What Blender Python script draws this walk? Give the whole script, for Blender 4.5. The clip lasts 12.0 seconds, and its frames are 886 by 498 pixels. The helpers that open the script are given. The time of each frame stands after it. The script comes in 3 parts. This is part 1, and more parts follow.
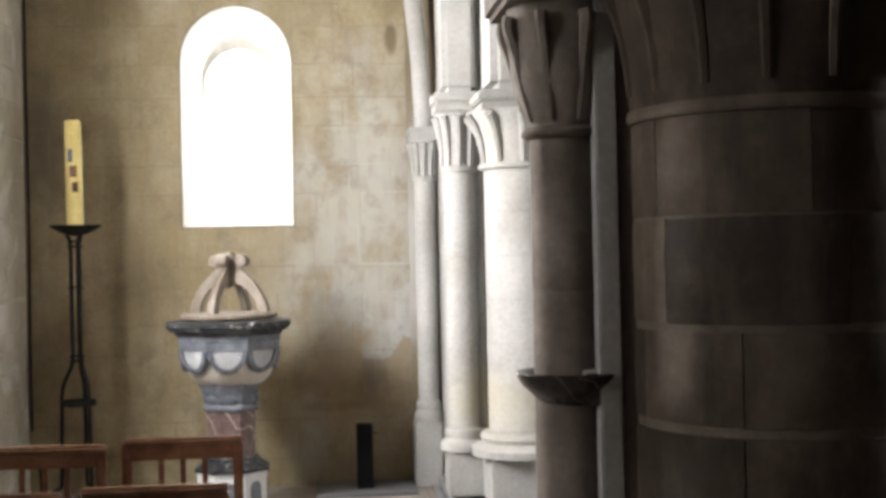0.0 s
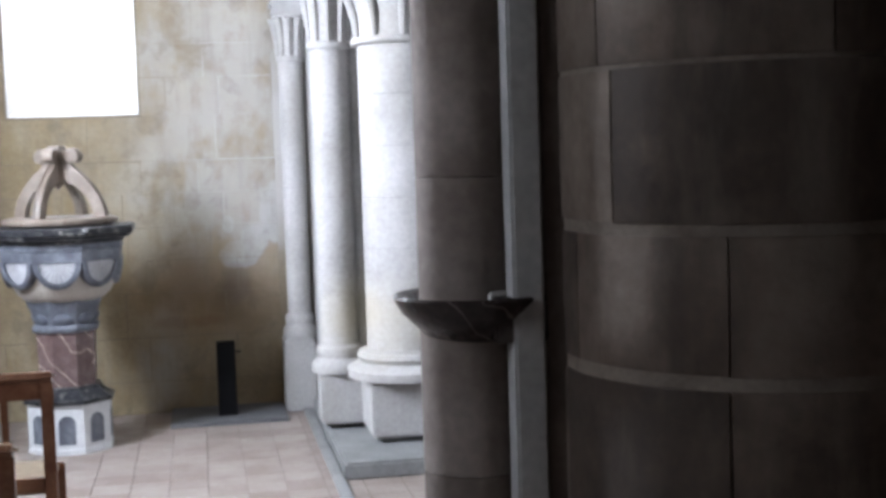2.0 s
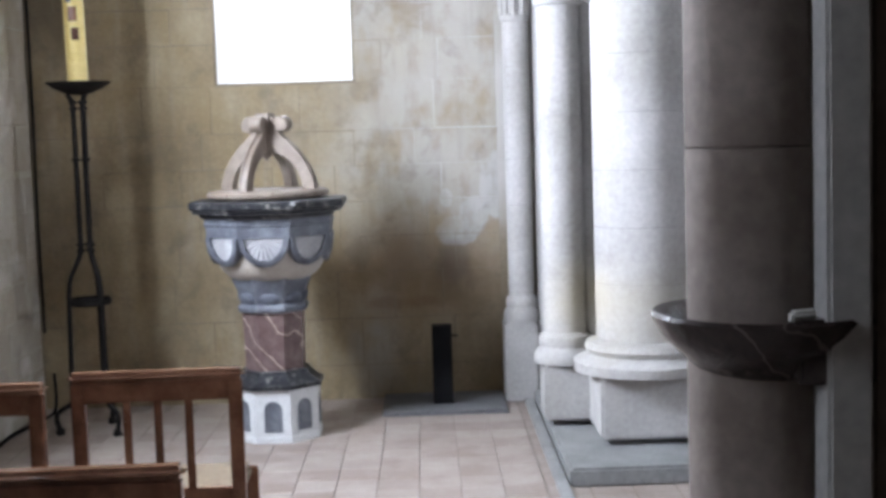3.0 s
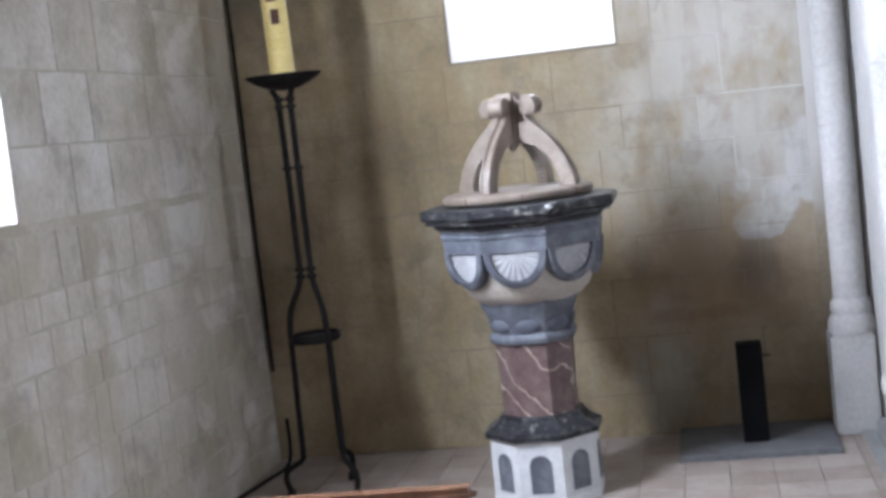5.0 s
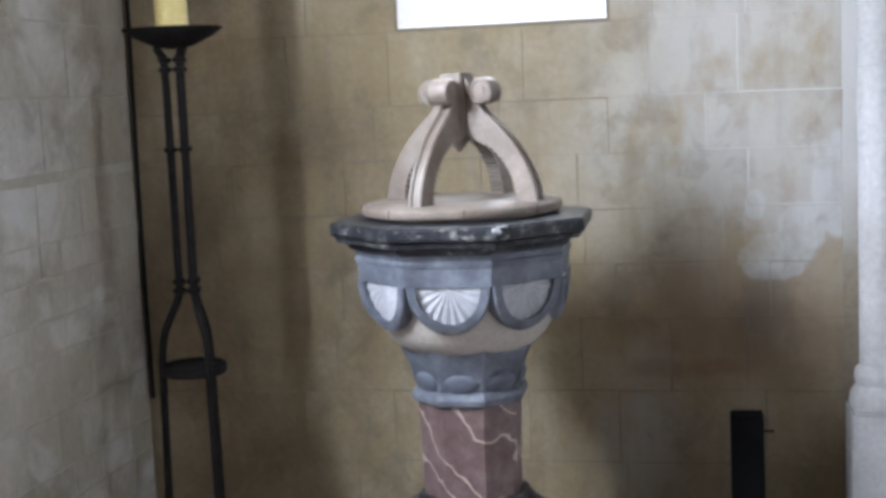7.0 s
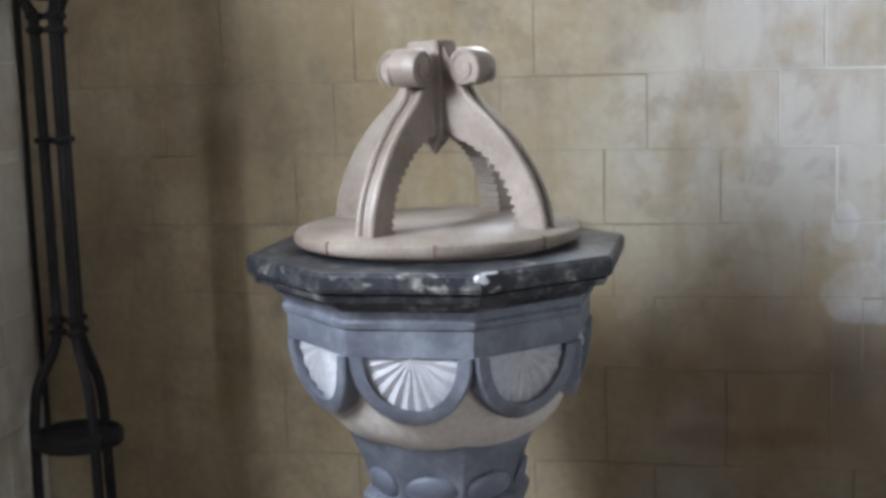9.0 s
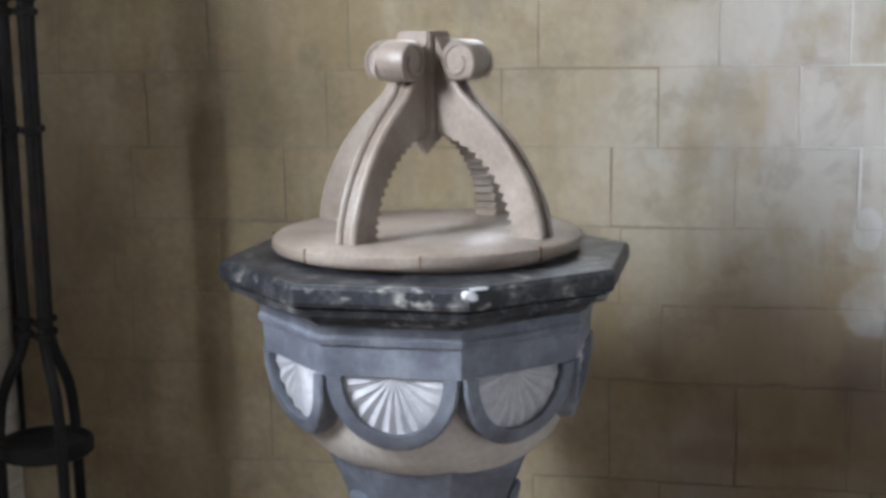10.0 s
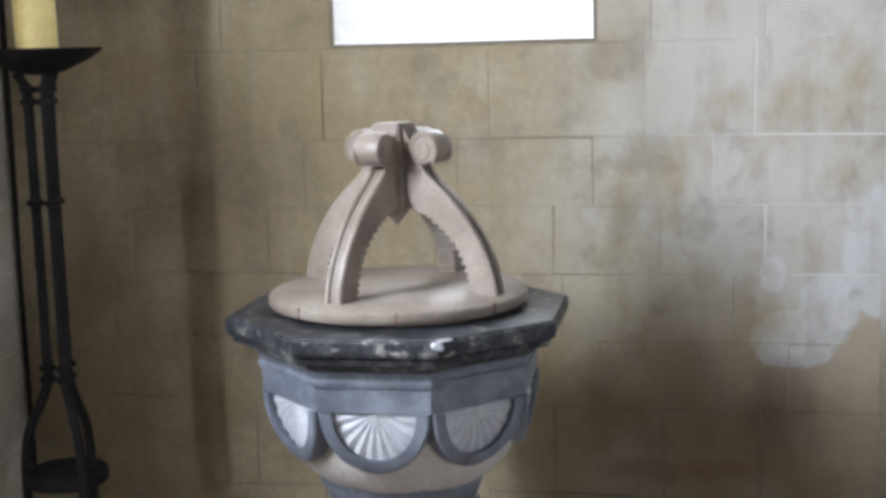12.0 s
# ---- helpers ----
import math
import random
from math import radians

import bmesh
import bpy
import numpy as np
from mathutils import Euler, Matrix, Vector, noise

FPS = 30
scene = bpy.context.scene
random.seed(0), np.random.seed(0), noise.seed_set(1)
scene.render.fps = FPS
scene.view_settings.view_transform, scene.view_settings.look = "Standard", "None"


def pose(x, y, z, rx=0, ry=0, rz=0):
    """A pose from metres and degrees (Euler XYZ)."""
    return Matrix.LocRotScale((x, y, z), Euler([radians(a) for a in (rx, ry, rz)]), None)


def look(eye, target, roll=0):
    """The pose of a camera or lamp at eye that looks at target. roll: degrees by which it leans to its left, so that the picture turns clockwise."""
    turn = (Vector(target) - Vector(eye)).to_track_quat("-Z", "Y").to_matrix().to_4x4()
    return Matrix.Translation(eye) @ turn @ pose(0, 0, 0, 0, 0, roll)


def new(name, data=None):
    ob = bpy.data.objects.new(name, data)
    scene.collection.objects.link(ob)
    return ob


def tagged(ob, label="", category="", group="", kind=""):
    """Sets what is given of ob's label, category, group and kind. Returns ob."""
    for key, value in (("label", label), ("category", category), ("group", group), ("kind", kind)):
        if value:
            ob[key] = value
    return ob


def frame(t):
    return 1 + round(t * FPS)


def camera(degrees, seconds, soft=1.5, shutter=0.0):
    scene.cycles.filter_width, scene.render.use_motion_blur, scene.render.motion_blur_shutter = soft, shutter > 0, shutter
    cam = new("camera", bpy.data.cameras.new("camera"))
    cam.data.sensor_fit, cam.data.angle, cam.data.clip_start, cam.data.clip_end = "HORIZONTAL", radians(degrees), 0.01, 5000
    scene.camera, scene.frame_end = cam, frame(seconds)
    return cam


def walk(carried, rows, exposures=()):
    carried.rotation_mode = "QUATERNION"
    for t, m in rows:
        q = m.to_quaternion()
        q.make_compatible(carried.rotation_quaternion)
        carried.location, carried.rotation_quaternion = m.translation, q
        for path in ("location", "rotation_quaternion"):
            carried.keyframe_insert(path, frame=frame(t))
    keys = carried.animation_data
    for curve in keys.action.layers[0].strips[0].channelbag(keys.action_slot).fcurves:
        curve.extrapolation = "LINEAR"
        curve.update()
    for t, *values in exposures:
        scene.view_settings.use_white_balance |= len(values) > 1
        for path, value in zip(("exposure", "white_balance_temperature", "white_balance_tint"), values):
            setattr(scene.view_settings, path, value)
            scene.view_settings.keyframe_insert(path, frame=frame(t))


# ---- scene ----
cam = camera(36.9, 12.0, soft=3.6, shutter=0.0)
PATH = [
    (0, (0.536, -8.028, 1.49), (0.723, -6.037, 1.502), -1.2),
    (0.5, (0.545, -7.826, 1.459), (0.878, -5.855, 1.379), -0.4),
    (1, (0.641, -7.56, 1.443), (1.002, -5.593, 1.386), -0.6),
    (1.5, (0.695, -7.289, 1.417), (1.109, -5.334, 1.343), -0.6),
    (2, (0.704, -6.994, 1.441), (1.06, -5.031, 1.299), -1.8),
    (2.5, (0.754, -6.662, 1.432), (0.948, -4.676, 1.293), -2.3),
    (3, (0.749, -6.345, 1.432), (0.772, -4.352, 1.256), -1.8),
    (3.5, (0.665, -5.968, 1.432), (0.505, -3.981, 1.277), -3.8),
    (5.5, (0.695, -4.715, 1.45), (0.253, -2.776, 1.239), -5.2),
    (6, (0.73, -4.412, 1.429), (0.275, -2.479, 1.187), -2.5),
    (6.5, (0.695, -4.084, 1.455), (0.31, -2.136, 1.216), -2.4),
    (8.5, (0.589, -2.878, 1.522), (0.221, -0.924, 1.308), -2.5),
    (9, (0.562, -2.596, 1.521), (0.148, -0.662, 1.229), -1.8),
    (9.5, (0.562, -2.388, 1.54), (0.086, -0.461, 1.293), -1.1),
    (10, (0.565, -2.385, 1.543), (0.13, -0.46, 1.221), -0.9),
    (10.5, (0.538, -2.558, 1.575), (0.152, -0.657, 1.089), -2.5),
    (11, (0.564, -2.687, 1.601), (0.17, -0.789, 1.108), -3.2),
    (11.5, (0.589, -2.762, 1.664), (0.227, -0.849, 1.206), -1.6),
    (12, (0.628, -2.843, 1.702), (0.266, -0.899, 1.404), -1.5),
]
EXPOSURES = [(0.0, 0.35, 7600, 10), (0.5, 0.4, 7000, 10), (1.0, 0.35, 6300, 12), (2.0, 0.4, 6250, 12), (3.5, 0.45, 6250, 12), (5.5, 0.35, 6100, 13), (6.5, 0.35, 6100, 12), (9.5, 0.2, 6300, 10), (10.5, 0.2, 6400, 10), (11.0, 0.2, 6400, 10), (12.0, 0.25, 6300, 10)]
walk(cam, [(t, look(e, g, r)) for t, e, g, r in PATH], EXPOSURES)

# ---- world and light ----
WALL_Y, LEFT_X, SIDE_Y = 0.796, -1.35, -1.80
world = bpy.data.worlds.new("sky")
scene.world = world
world.use_nodes = True
wn = world.node_tree
sky = wn.nodes.new("ShaderNodeTexSky")
sky.sky_type, sky.sun_disc, sky.sun_elevation, sky.sun_rotation = "NISHITA", False, radians(50), radians(200)
wn.links.new(sky.outputs[0], wn.nodes["Background"].inputs[0])
wn.nodes["Background"].inputs[1].default_value = 0.12


def window_light(name, place, target, width, height, watts, colour):
    lamp = bpy.data.lights.new(name, "AREA")
    lamp.shape, lamp.size, lamp.size_y, lamp.energy, lamp.color = "RECTANGLE", width, height, watts, colour
    ob = new(name, lamp)
    ob.matrix_world = look(place, target)
    return ob


window_light("daylight_far_window", (0.02, 1.22, 2.42), (0.02, 0.0, 2.2), 0.46, 1.0, 13, (0.82, 0.89, 1.0))
# the -5.22 window is unseen, added as weak fill from the left
for y, watts in ((SIDE_Y + 0.04, 255), (-5.22, 16)):
    window_light("daylight_side_window", (LEFT_X - 0.16, y, 2.58), (0.0, y, 2.58), 0.74, 1.25, watts, (0.81, 0.88, 1.0))

# unseen aisle window, added for the light from the right on pier and west wall
window_light("daylight_aisle_window", (4.73, -4.2, 2.30), (0.0, -4.2, 2.30), 0.80, 1.10, 78, (0.81, 0.88, 1.0))

# ---- materials ----


def material(name, colours, rough=0.8, scale=4.0, fine=60.0, bump=0.3, metal=0.0, spread=0.25, fine_mix=0.25, depth=0.004, spec=0.4):
    """Mottled surface: a coarse noise runs through the colours, a fine one adds grain and relief."""
    m = bpy.data.materials.new(name)
    m.use_nodes = True
    nt = m.node_tree
    b = nt.nodes["Principled BSDF"]
    b.inputs["Roughness"].default_value, b.inputs["Metallic"].default_value = rough, metal
    b.inputs["Specular IOR Level"].default_value = spec
    geo = nt.nodes.new("ShaderNodeNewGeometry")
    info = nt.nodes.new("ShaderNodeObjectInfo")
    n1 = nt.nodes.new("ShaderNodeTexNoise")
    n1.inputs["Scale"].default_value, n1.inputs["Detail"].default_value, n1.inputs["Roughness"].default_value = scale, 6, 0.62
    n2 = nt.nodes.new("ShaderNodeTexNoise")
    n2.inputs["Scale"].default_value, n2.inputs["Detail"].default_value = fine, 4
    nt.links.new(geo.outputs["Position"], n1.inputs["Vector"])
    nt.links.new(geo.outputs["Position"], n2.inputs["Vector"])
    add = nt.nodes.new("ShaderNodeMath")
    add.operation = "MULTIPLY_ADD"
    nt.links.new(info.outputs["Random"], add.inputs[0])
    add.inputs[1].default_value = spread
    nt.links.new(n1.outputs["Fac"], add.inputs[2])
    sub = nt.nodes.new("ShaderNodeMath")
    sub.operation = "SUBTRACT"
    nt.links.new(add.outputs[0], sub.inputs[0])
    sub.inputs[1].default_value = spread / 2
    ramp = nt.nodes.new("ShaderNodeValToRGB")
    e = ramp.color_ramp.elements
    while len(e) < len(colours):
        e.new(0.5)
    for i, c in enumerate(colours):
        e[i].position = 0.3 + 0.4 * i / max(1, len(colours) - 1)
        e[i].color = (*c, 1)
    nt.links.new(sub.outputs[0], ramp.inputs[0])
    mix = nt.nodes.new("ShaderNodeMix")
    mix.data_type, mix.blend_type = "RGBA", "OVERLAY"
    mix.inputs["Factor"].default_value = fine_mix
    nt.links.new(ramp.outputs[0], mix.inputs["A"])
    nt.links.new(n2.outputs["Fac"], mix.inputs["B"])
    nt.links.new(mix.outputs["Result"], b.inputs["Base Color"])
    bp = nt.nodes.new("ShaderNodeBump")
    bp.inputs["Strength"].default_value, bp.inputs["Distance"].default_value = bump, depth
    nt.links.new(n2.outputs["Fac"], bp.inputs["Height"])
    nt.links.new(bp.outputs[0], b.inputs["Normal"])
    return m


def stain_or_shade(m, low, high, colour, amount, scale=2.0, seed=0.0, sharp=0.12, centre=0.5, square=False, ragged=1.6):
    """Lays an irregular patch of a colour, real staining or painted light and shade, over a box of a material, fading
    out by noise at its borders.
    """
    nt = m.node_tree
    b = nt.nodes["Principled BSDF"]
    was = b.inputs["Base Color"].links[0].from_socket
    geo = nt.nodes.new("ShaderNodeNewGeometry")
    mid = [(a + c) / 2 for a, c in zip(low, high)]
    half = [max(1e-3, (c - a) / 2) for a, c in zip(low, high)]
    vs = nt.nodes.new("ShaderNodeVectorMath")
    vs.operation = "SUBTRACT"
    nt.links.new(geo.outputs["Position"], vs.inputs[0])
    vs.inputs[1].default_value = mid
    vd = nt.nodes.new("ShaderNodeVectorMath")
    vd.operation = "DIVIDE"
    nt.links.new(vs.outputs[0], vd.inputs[0])
    vd.inputs[1].default_value = half
    if square:
        ab = nt.nodes.new("ShaderNodeVectorMath")
        ab.operation = "ABSOLUTE"
        nt.links.new(vd.outputs[0], ab.inputs[0])
        sp = nt.nodes.new("ShaderNodeSeparateXYZ")
        nt.links.new(ab.outputs[0], sp.inputs[0])
        ln = nt.nodes.new("ShaderNodeMath")
        ln.operation = "MAXIMUM"
        nt.links.new(sp.outputs["X"], ln.inputs[0])
        nt.links.new(sp.outputs["Z"], ln.inputs[1])
    else:
        ln = nt.nodes.new("ShaderNodeVectorMath")
        ln.operation = "LENGTH"
        nt.links.new(vd.outputs[0], ln.inputs[0])
    no = nt.nodes.new("ShaderNodeTexNoise")
    no.noise_dimensions = "4D"
    no.inputs["W"].default_value = seed
    no.inputs["Scale"].default_value, no.inputs["Detail"].default_value = scale, 5
    nt.links.new(geo.outputs["Position"], no.inputs["Vector"])
    s = nt.nodes.new("ShaderNodeMath")
    s.operation = "MULTIPLY_ADD"
    nt.links.new(no.outputs["Fac"], s.inputs[0])
    s.inputs[1].default_value = ragged
    nt.links.new(ln.outputs[0 if square else "Value"], s.inputs[2])
    mr = nt.nodes.new("ShaderNodeMapRange")
    mr.interpolation_type = "SMOOTHSTEP"
    mr.inputs["From Min"].default_value, mr.inputs["From Max"].default_value = ragged / 2 + 2 * centre + sharp * 4, ragged / 2 + 2 * centre - sharp * 4
    mr.inputs["To Max"].default_value = amount
    nt.links.new(s.outputs[0], mr.inputs["Value"])
    mix = nt.nodes.new("ShaderNodeMix")
    mix.data_type = "RGBA"
    nt.links.new(mr.outputs["Result"], mix.inputs["Factor"])
    nt.links.new(was, mix.inputs["A"])
    mix.inputs["B"].default_value = (*colour, 1)
    nt.links.new(mix.outputs["Result"], b.inputs["Base Color"])


def streaks(m, colour, amount, scale=9.0, stretch=0.09, seed=0.0, low=0.52, high=0.72):
    """Vertical run-off streaks of a colour, broken up along their length."""
    nt = m.node_tree
    b = nt.nodes["Principled BSDF"]
    was = b.inputs["Base Color"].links[0].from_socket
    geo = nt.nodes.new("ShaderNodeNewGeometry")
    mp = nt.nodes.new("ShaderNodeMapping")
    mp.inputs["Scale"].default_value = (1, 1, stretch)
    mp.inputs["Location"].default_value = (seed, seed, seed)
    no = nt.nodes.new("ShaderNodeTexNoise")
    no.inputs["Scale"].default_value, no.inputs["Detail"].default_value, no.inputs["Roughness"].default_value = scale, 5, 0.6
    nt.links.new(geo.outputs["Position"], mp.inputs[0])
    nt.links.new(mp.outputs[0], no.inputs["Vector"])
    mr = nt.nodes.new("ShaderNodeMapRange")
    mr.inputs["From Min"].default_value, mr.inputs["From Max"].default_value, mr.inputs["To Max"].default_value = low, high, amount
    nt.links.new(no.outputs["Fac"], mr.inputs["Value"])
    mix = nt.nodes.new("ShaderNodeMix")
    mix.data_type = "RGBA"
    nt.links.new(mr.outputs["Result"], mix.inputs["Factor"])
    nt.links.new(was, mix.inputs["A"])
    mix.inputs["B"].default_value = (*colour, 1)
    nt.links.new(mix.outputs["Result"], b.inputs["Base Color"])


def patches(m, colour, amount, scale, seed):
    """Scattered ragged patches of a colour all over a material, at a scale and seed."""
    nt = m.node_tree
    b = nt.nodes["Principled BSDF"]
    was = b.inputs["Base Color"].links[0].from_socket
    geo = nt.nodes.new("ShaderNodeNewGeometry")
    no = nt.nodes.new("ShaderNodeTexNoise")
    no.noise_dimensions = "4D"
    no.inputs["W"].default_value, no.inputs["Scale"].default_value = seed, scale
    no.inputs["Detail"].default_value, no.inputs["Roughness"].default_value, no.inputs["Distortion"].default_value = 6, 0.62, 0.5
    nt.links.new(geo.outputs["Position"], no.inputs["Vector"])
    mr = nt.nodes.new("ShaderNodeMapRange")
    mr.interpolation_type = "SMOOTHSTEP"
    mr.inputs["From Min"].default_value, mr.inputs["From Max"].default_value, mr.inputs["To Max"].default_value = 0.52, 0.66, amount
    nt.links.new(no.outputs["Fac"], mr.inputs["Value"])
    mix = nt.nodes.new("ShaderNodeMix")
    mix.data_type = "RGBA"
    nt.links.new(mr.outputs["Result"], mix.inputs["Factor"])
    nt.links.new(was, mix.inputs["A"])
    mix.inputs["B"].default_value = (*colour, 1)
    nt.links.new(mix.outputs["Result"], b.inputs["Base Color"])


OCHRE = material("ochre_limestone", [(0.218, 0.165, 0.097), (0.289, 0.228, 0.139), (0.348, 0.288, 0.191)], 0.9, 2.6, 45, 0.35, spread=0.08)
# paler plaster plus the side window's light on it, both in the colour
stain_or_shade(OCHRE, (0.3, 0.6, 0.75), (1.40, 0.9, 2.7), (0.430, 0.415, 0.385), 0.8, 2.5, 1.0, 0.2, 0.52)
# brown staining deepened by the font bowl's shadow, put into the colour
stain_or_shade(OCHRE, (0.25, 0.6, 0.45), (1.2, 0.9, 1.0), (0.222, 0.141, 0.067), 0.55, 4.0, 2.0, 0.12, 0.45)
stain_or_shade(OCHRE, (0.30, 0.6, -0.05), (0.62, 0.9, 0.65), (0.311, 0.296, 0.266), 0.6, 4.0, 4.0, 0.1, 0.4)
for low, high, seed in (((0.79, 0.6, 0.80), (1.03, 0.9, 0.985), 7.0), ((0.90, 0.6, 0.86), (1.10, 0.9, 1.10), 7.3), ((1.02, 0.6, 0.92), (1.20, 0.9, 1.36), 8.0), ((0.815, 0.6, 1.015), (0.895, 0.9, 1.135), 9.0)):
    stain_or_shade(OCHRE, low, high, (0.459, 0.451, 0.433), 0.85, 7.0, seed, 0.022, 0.45, False, 0.9)
# small dark patch painted for the shade in a putlog hole
stain_or_shade(OCHRE, (1.0, 0.6, 2.84), (1.085, 0.9, 3.06), (0.111, 0.074, 0.037), 0.8, 6.0, 11.0, 0.08, 0.45, False, 0.8)
streaks(OCHRE, (0.244, 0.178, 0.089), 0.55, 6.0, 0.6, 3.0, 0.48, 0.66)
streaks(OCHRE, (0.148, 0.122, 0.089), 0.25, 14.0, 0.12, 1.0)
streaks(OCHRE, (0.370, 0.348, 0.311), 0.25, 11.0, 0.16, 6.0, 0.55, 0.75)
LIME = material("limewashed_stone", [(0.355, 0.324, 0.266), (0.470, 0.444, 0.391), (0.559, 0.541, 0.506)], 0.92, 3.4, 40, 0.6, spread=0.26)
# browner towards the north corner, over the full height
stain_or_shade(LIME, (-1.6, 0.1, -0.5), (-1.2, 1.2, 4.0), (0.258, 0.204, 0.133), 0.6, 2.0, 5.0, 0.25, 0.5)
streaks(LIME, (0.337, 0.284, 0.196), 0.55, 4.0, 0.35, 2.0, 0.50, 0.70)
stain_or_shade(LIME, (-1.6, -2.6, -0.9), (-1.2, 0.9, 0.75), (0.355, 0.319, 0.240), 0.6, 4.0, 12.0, 0.25, 0.45)
streaks(LIME, (0.293, 0.266, 0.230), 0.30, 12.0, 0.16, 5.0, 0.55, 0.75)
patches(LIME, (0.240, 0.217, 0.186), 0.5, 4.2, 21.0)
patches(LIME, (0.640, 0.630, 0.604), 0.55, 2.2, 33.0)
patches(OCHRE, (0.165, 0.115, 0.060), 0.45, 2.2, 41.0)
patches(OCHRE, (0.130, 0.105, 0.075), 0.35, 6.0, 43.0)
# darker core of the font's painted shadow over the brown staining
stain_or_shade(OCHRE, (0.55, 0.6, 0.42), (1.25, 0.9, 0.82), (0.155, 0.100, 0.053), 0.4, 5.0, 51.0, 0.14, 0.42)
stain_or_shade(OCHRE, (0.78, 0.6, 0.55), (0.98, 0.9, 0.84), (0.111, 0.089, 0.074), 0.55, 7.0, 52.0, 0.10, 0.45)
# two darker grey-brown patches at the left corner, low and high
stain_or_shade(OCHRE, (-1.34, 0.6, 0.7), (-1.0, 0.9, 1.4), (0.111, 0.092, 0.070), 0.35, 5.0, 53.0, 0.2, 0.45)
stain_or_shade(OCHRE, (-1.36, 0.6, 1.85), (-1.08, 0.9, 2.7), (0.096, 0.081, 0.067), 0.6, 6.0, 54.0, 0.15, 0.45)
stain_or_shade(OCHRE, (0.38, 0.6, 0.48), (0.84, 0.9, 0.56), (0.150, 0.070, 0.030), 0.4, 9.0, 61.0, 0.10, 0.45, False, 1.8)
JOINT = material("lime_joint", [(0.185, 0.148, 0.100), (0.252, 0.207, 0.148)], 0.95, 3, 60, 0.4)
# joints lightened along with the painted window-light zone
stain_or_shade(JOINT, (0.55, 0.6, 0.95), (1.45, 0.9, 2.3), (0.503, 0.488, 0.459), 0.95, 3.0, 14.0, 0.12, 0.5)
MORTAR = material("pale_mortar", [(0.373, 0.342, 0.275), (0.497, 0.470, 0.408)], 0.95, 6, 80, 0.5)
PALE = material("pale_column_stone", [(0.318, 0.307, 0.289), (0.385, 0.374, 0.359), (0.444, 0.433, 0.422)], 0.85, 3, 50, 0.25, spread=0.1)
stain_or_shade(PALE, (1.2, -1.0, 0.45), (2.0, 0.0, 0.85), (0.407, 0.363, 0.252), 0.6, 4, 6.0, 0.15, 0.4)
streaks(PALE, (0.333, 0.311, 0.266), 0.4, 8.0, 0.15, 4.0, 0.52, 0.75)
REVEAL = material("whitewashed_reveal", [(0.58, 0.56, 0.52), (0.70, 0.68, 0.65)], 0.9, 5, 40, 0.2)
DARKSTONE = material("grimy_brown_stone", [(0.095, 0.072, 0.059), (0.16, 0.126, 0.106), (0.245, 0.203, 0.176)], 0.88, 4, 50, 0.4, spread=0.3)
streaks(DARKSTONE, (0.07, 0.05, 0.04), 0.5, 10.0, 0.15, 4.0, 0.48, 0.70)
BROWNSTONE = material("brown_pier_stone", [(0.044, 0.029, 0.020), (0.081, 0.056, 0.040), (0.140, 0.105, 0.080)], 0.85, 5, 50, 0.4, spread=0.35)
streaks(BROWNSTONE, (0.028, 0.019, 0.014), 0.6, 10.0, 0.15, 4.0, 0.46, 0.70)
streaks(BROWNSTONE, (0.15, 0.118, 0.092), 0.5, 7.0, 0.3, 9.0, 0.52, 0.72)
DARKMORTAR = material("grey_mortar", [(0.085, 0.065, 0.05), (0.18, 0.145, 0.115)], 0.95, 8, 90, 0.5)
# nave stone set dark to hold down bounced light
NAVE = material("low_bounce_nave_stone", [(0.067, 0.056, 0.041), (0.111, 0.092, 0.074)], 0.9, 1.5, 30, 0.3)
TILE = material("terracotta_floor_tile", [(0.229, 0.181, 0.155), (0.281, 0.233, 0.204), (0.326, 0.281, 0.252)], 0.55, 5, 60, 0.12, spread=0.3, depth=0.002)
GROUT = material("floor_grout", [(0.200, 0.163, 0.141), (0.259, 0.218, 0.192)], 0.9, 8, 80, 0.4)
FLAG = material("grey_flagstone", [(0.163, 0.163, 0.161), (0.252, 0.252, 0.248)], 0.7, 5, 50, 0.25)
SLATE = material("dark_marble", [(0.008, 0.009, 0.012), (0.018, 0.019, 0.023), (0.085, 0.083, 0.08)], 0.36, 26, 60, 0.7, spread=0.0, spec=0.32)
BLUE = material("blue_grey_marble", [(0.052, 0.056, 0.070), (0.092, 0.100, 0.121), (0.176, 0.188, 0.212)], 0.55, 12, 80, 0.15, spread=0.0, spec=0.7)
SHELL = material("white_carved_stone", [(0.315, 0.315, 0.324), (0.414, 0.414, 0.423)], 0.6, 12, 70, 0.15, spread=0.0)
CUP = material("buff_stone", [(0.334, 0.299, 0.255), (0.422, 0.387, 0.343)], 0.65, 8, 70, 0.2, spread=0.0)
RED = material("red_veined_marble", [(0.08, 0.048, 0.045), (0.125, 0.082, 0.077), (0.18, 0.135, 0.128)], 0.32, 16, 60, 0.1, spread=0.0)
PLINTH = material("white_painted_plinth", [(0.52, 0.53, 0.53), (0.62, 0.63, 0.63)], 0.6, 10, 60, 0.2, spread=0.0)
OAK = material("pale_limed_oak", [(0.144, 0.110, 0.083), (0.200, 0.161, 0.130), (0.257, 0.218, 0.181)], 0.38, 9, 120, 0.2, spread=0.1)
TONGUE = material("deep_grey_marble", [(0.07, 0.078, 0.10), (0.12, 0.13, 0.155)], 0.45, 14, 80, 0.15, spread=0.0)
SLABSTONE = material("dark_slab_stone", [(0.09, 0.09, 0.095), (0.15, 0.15, 0.155)], 0.6, 7, 60, 0.3)
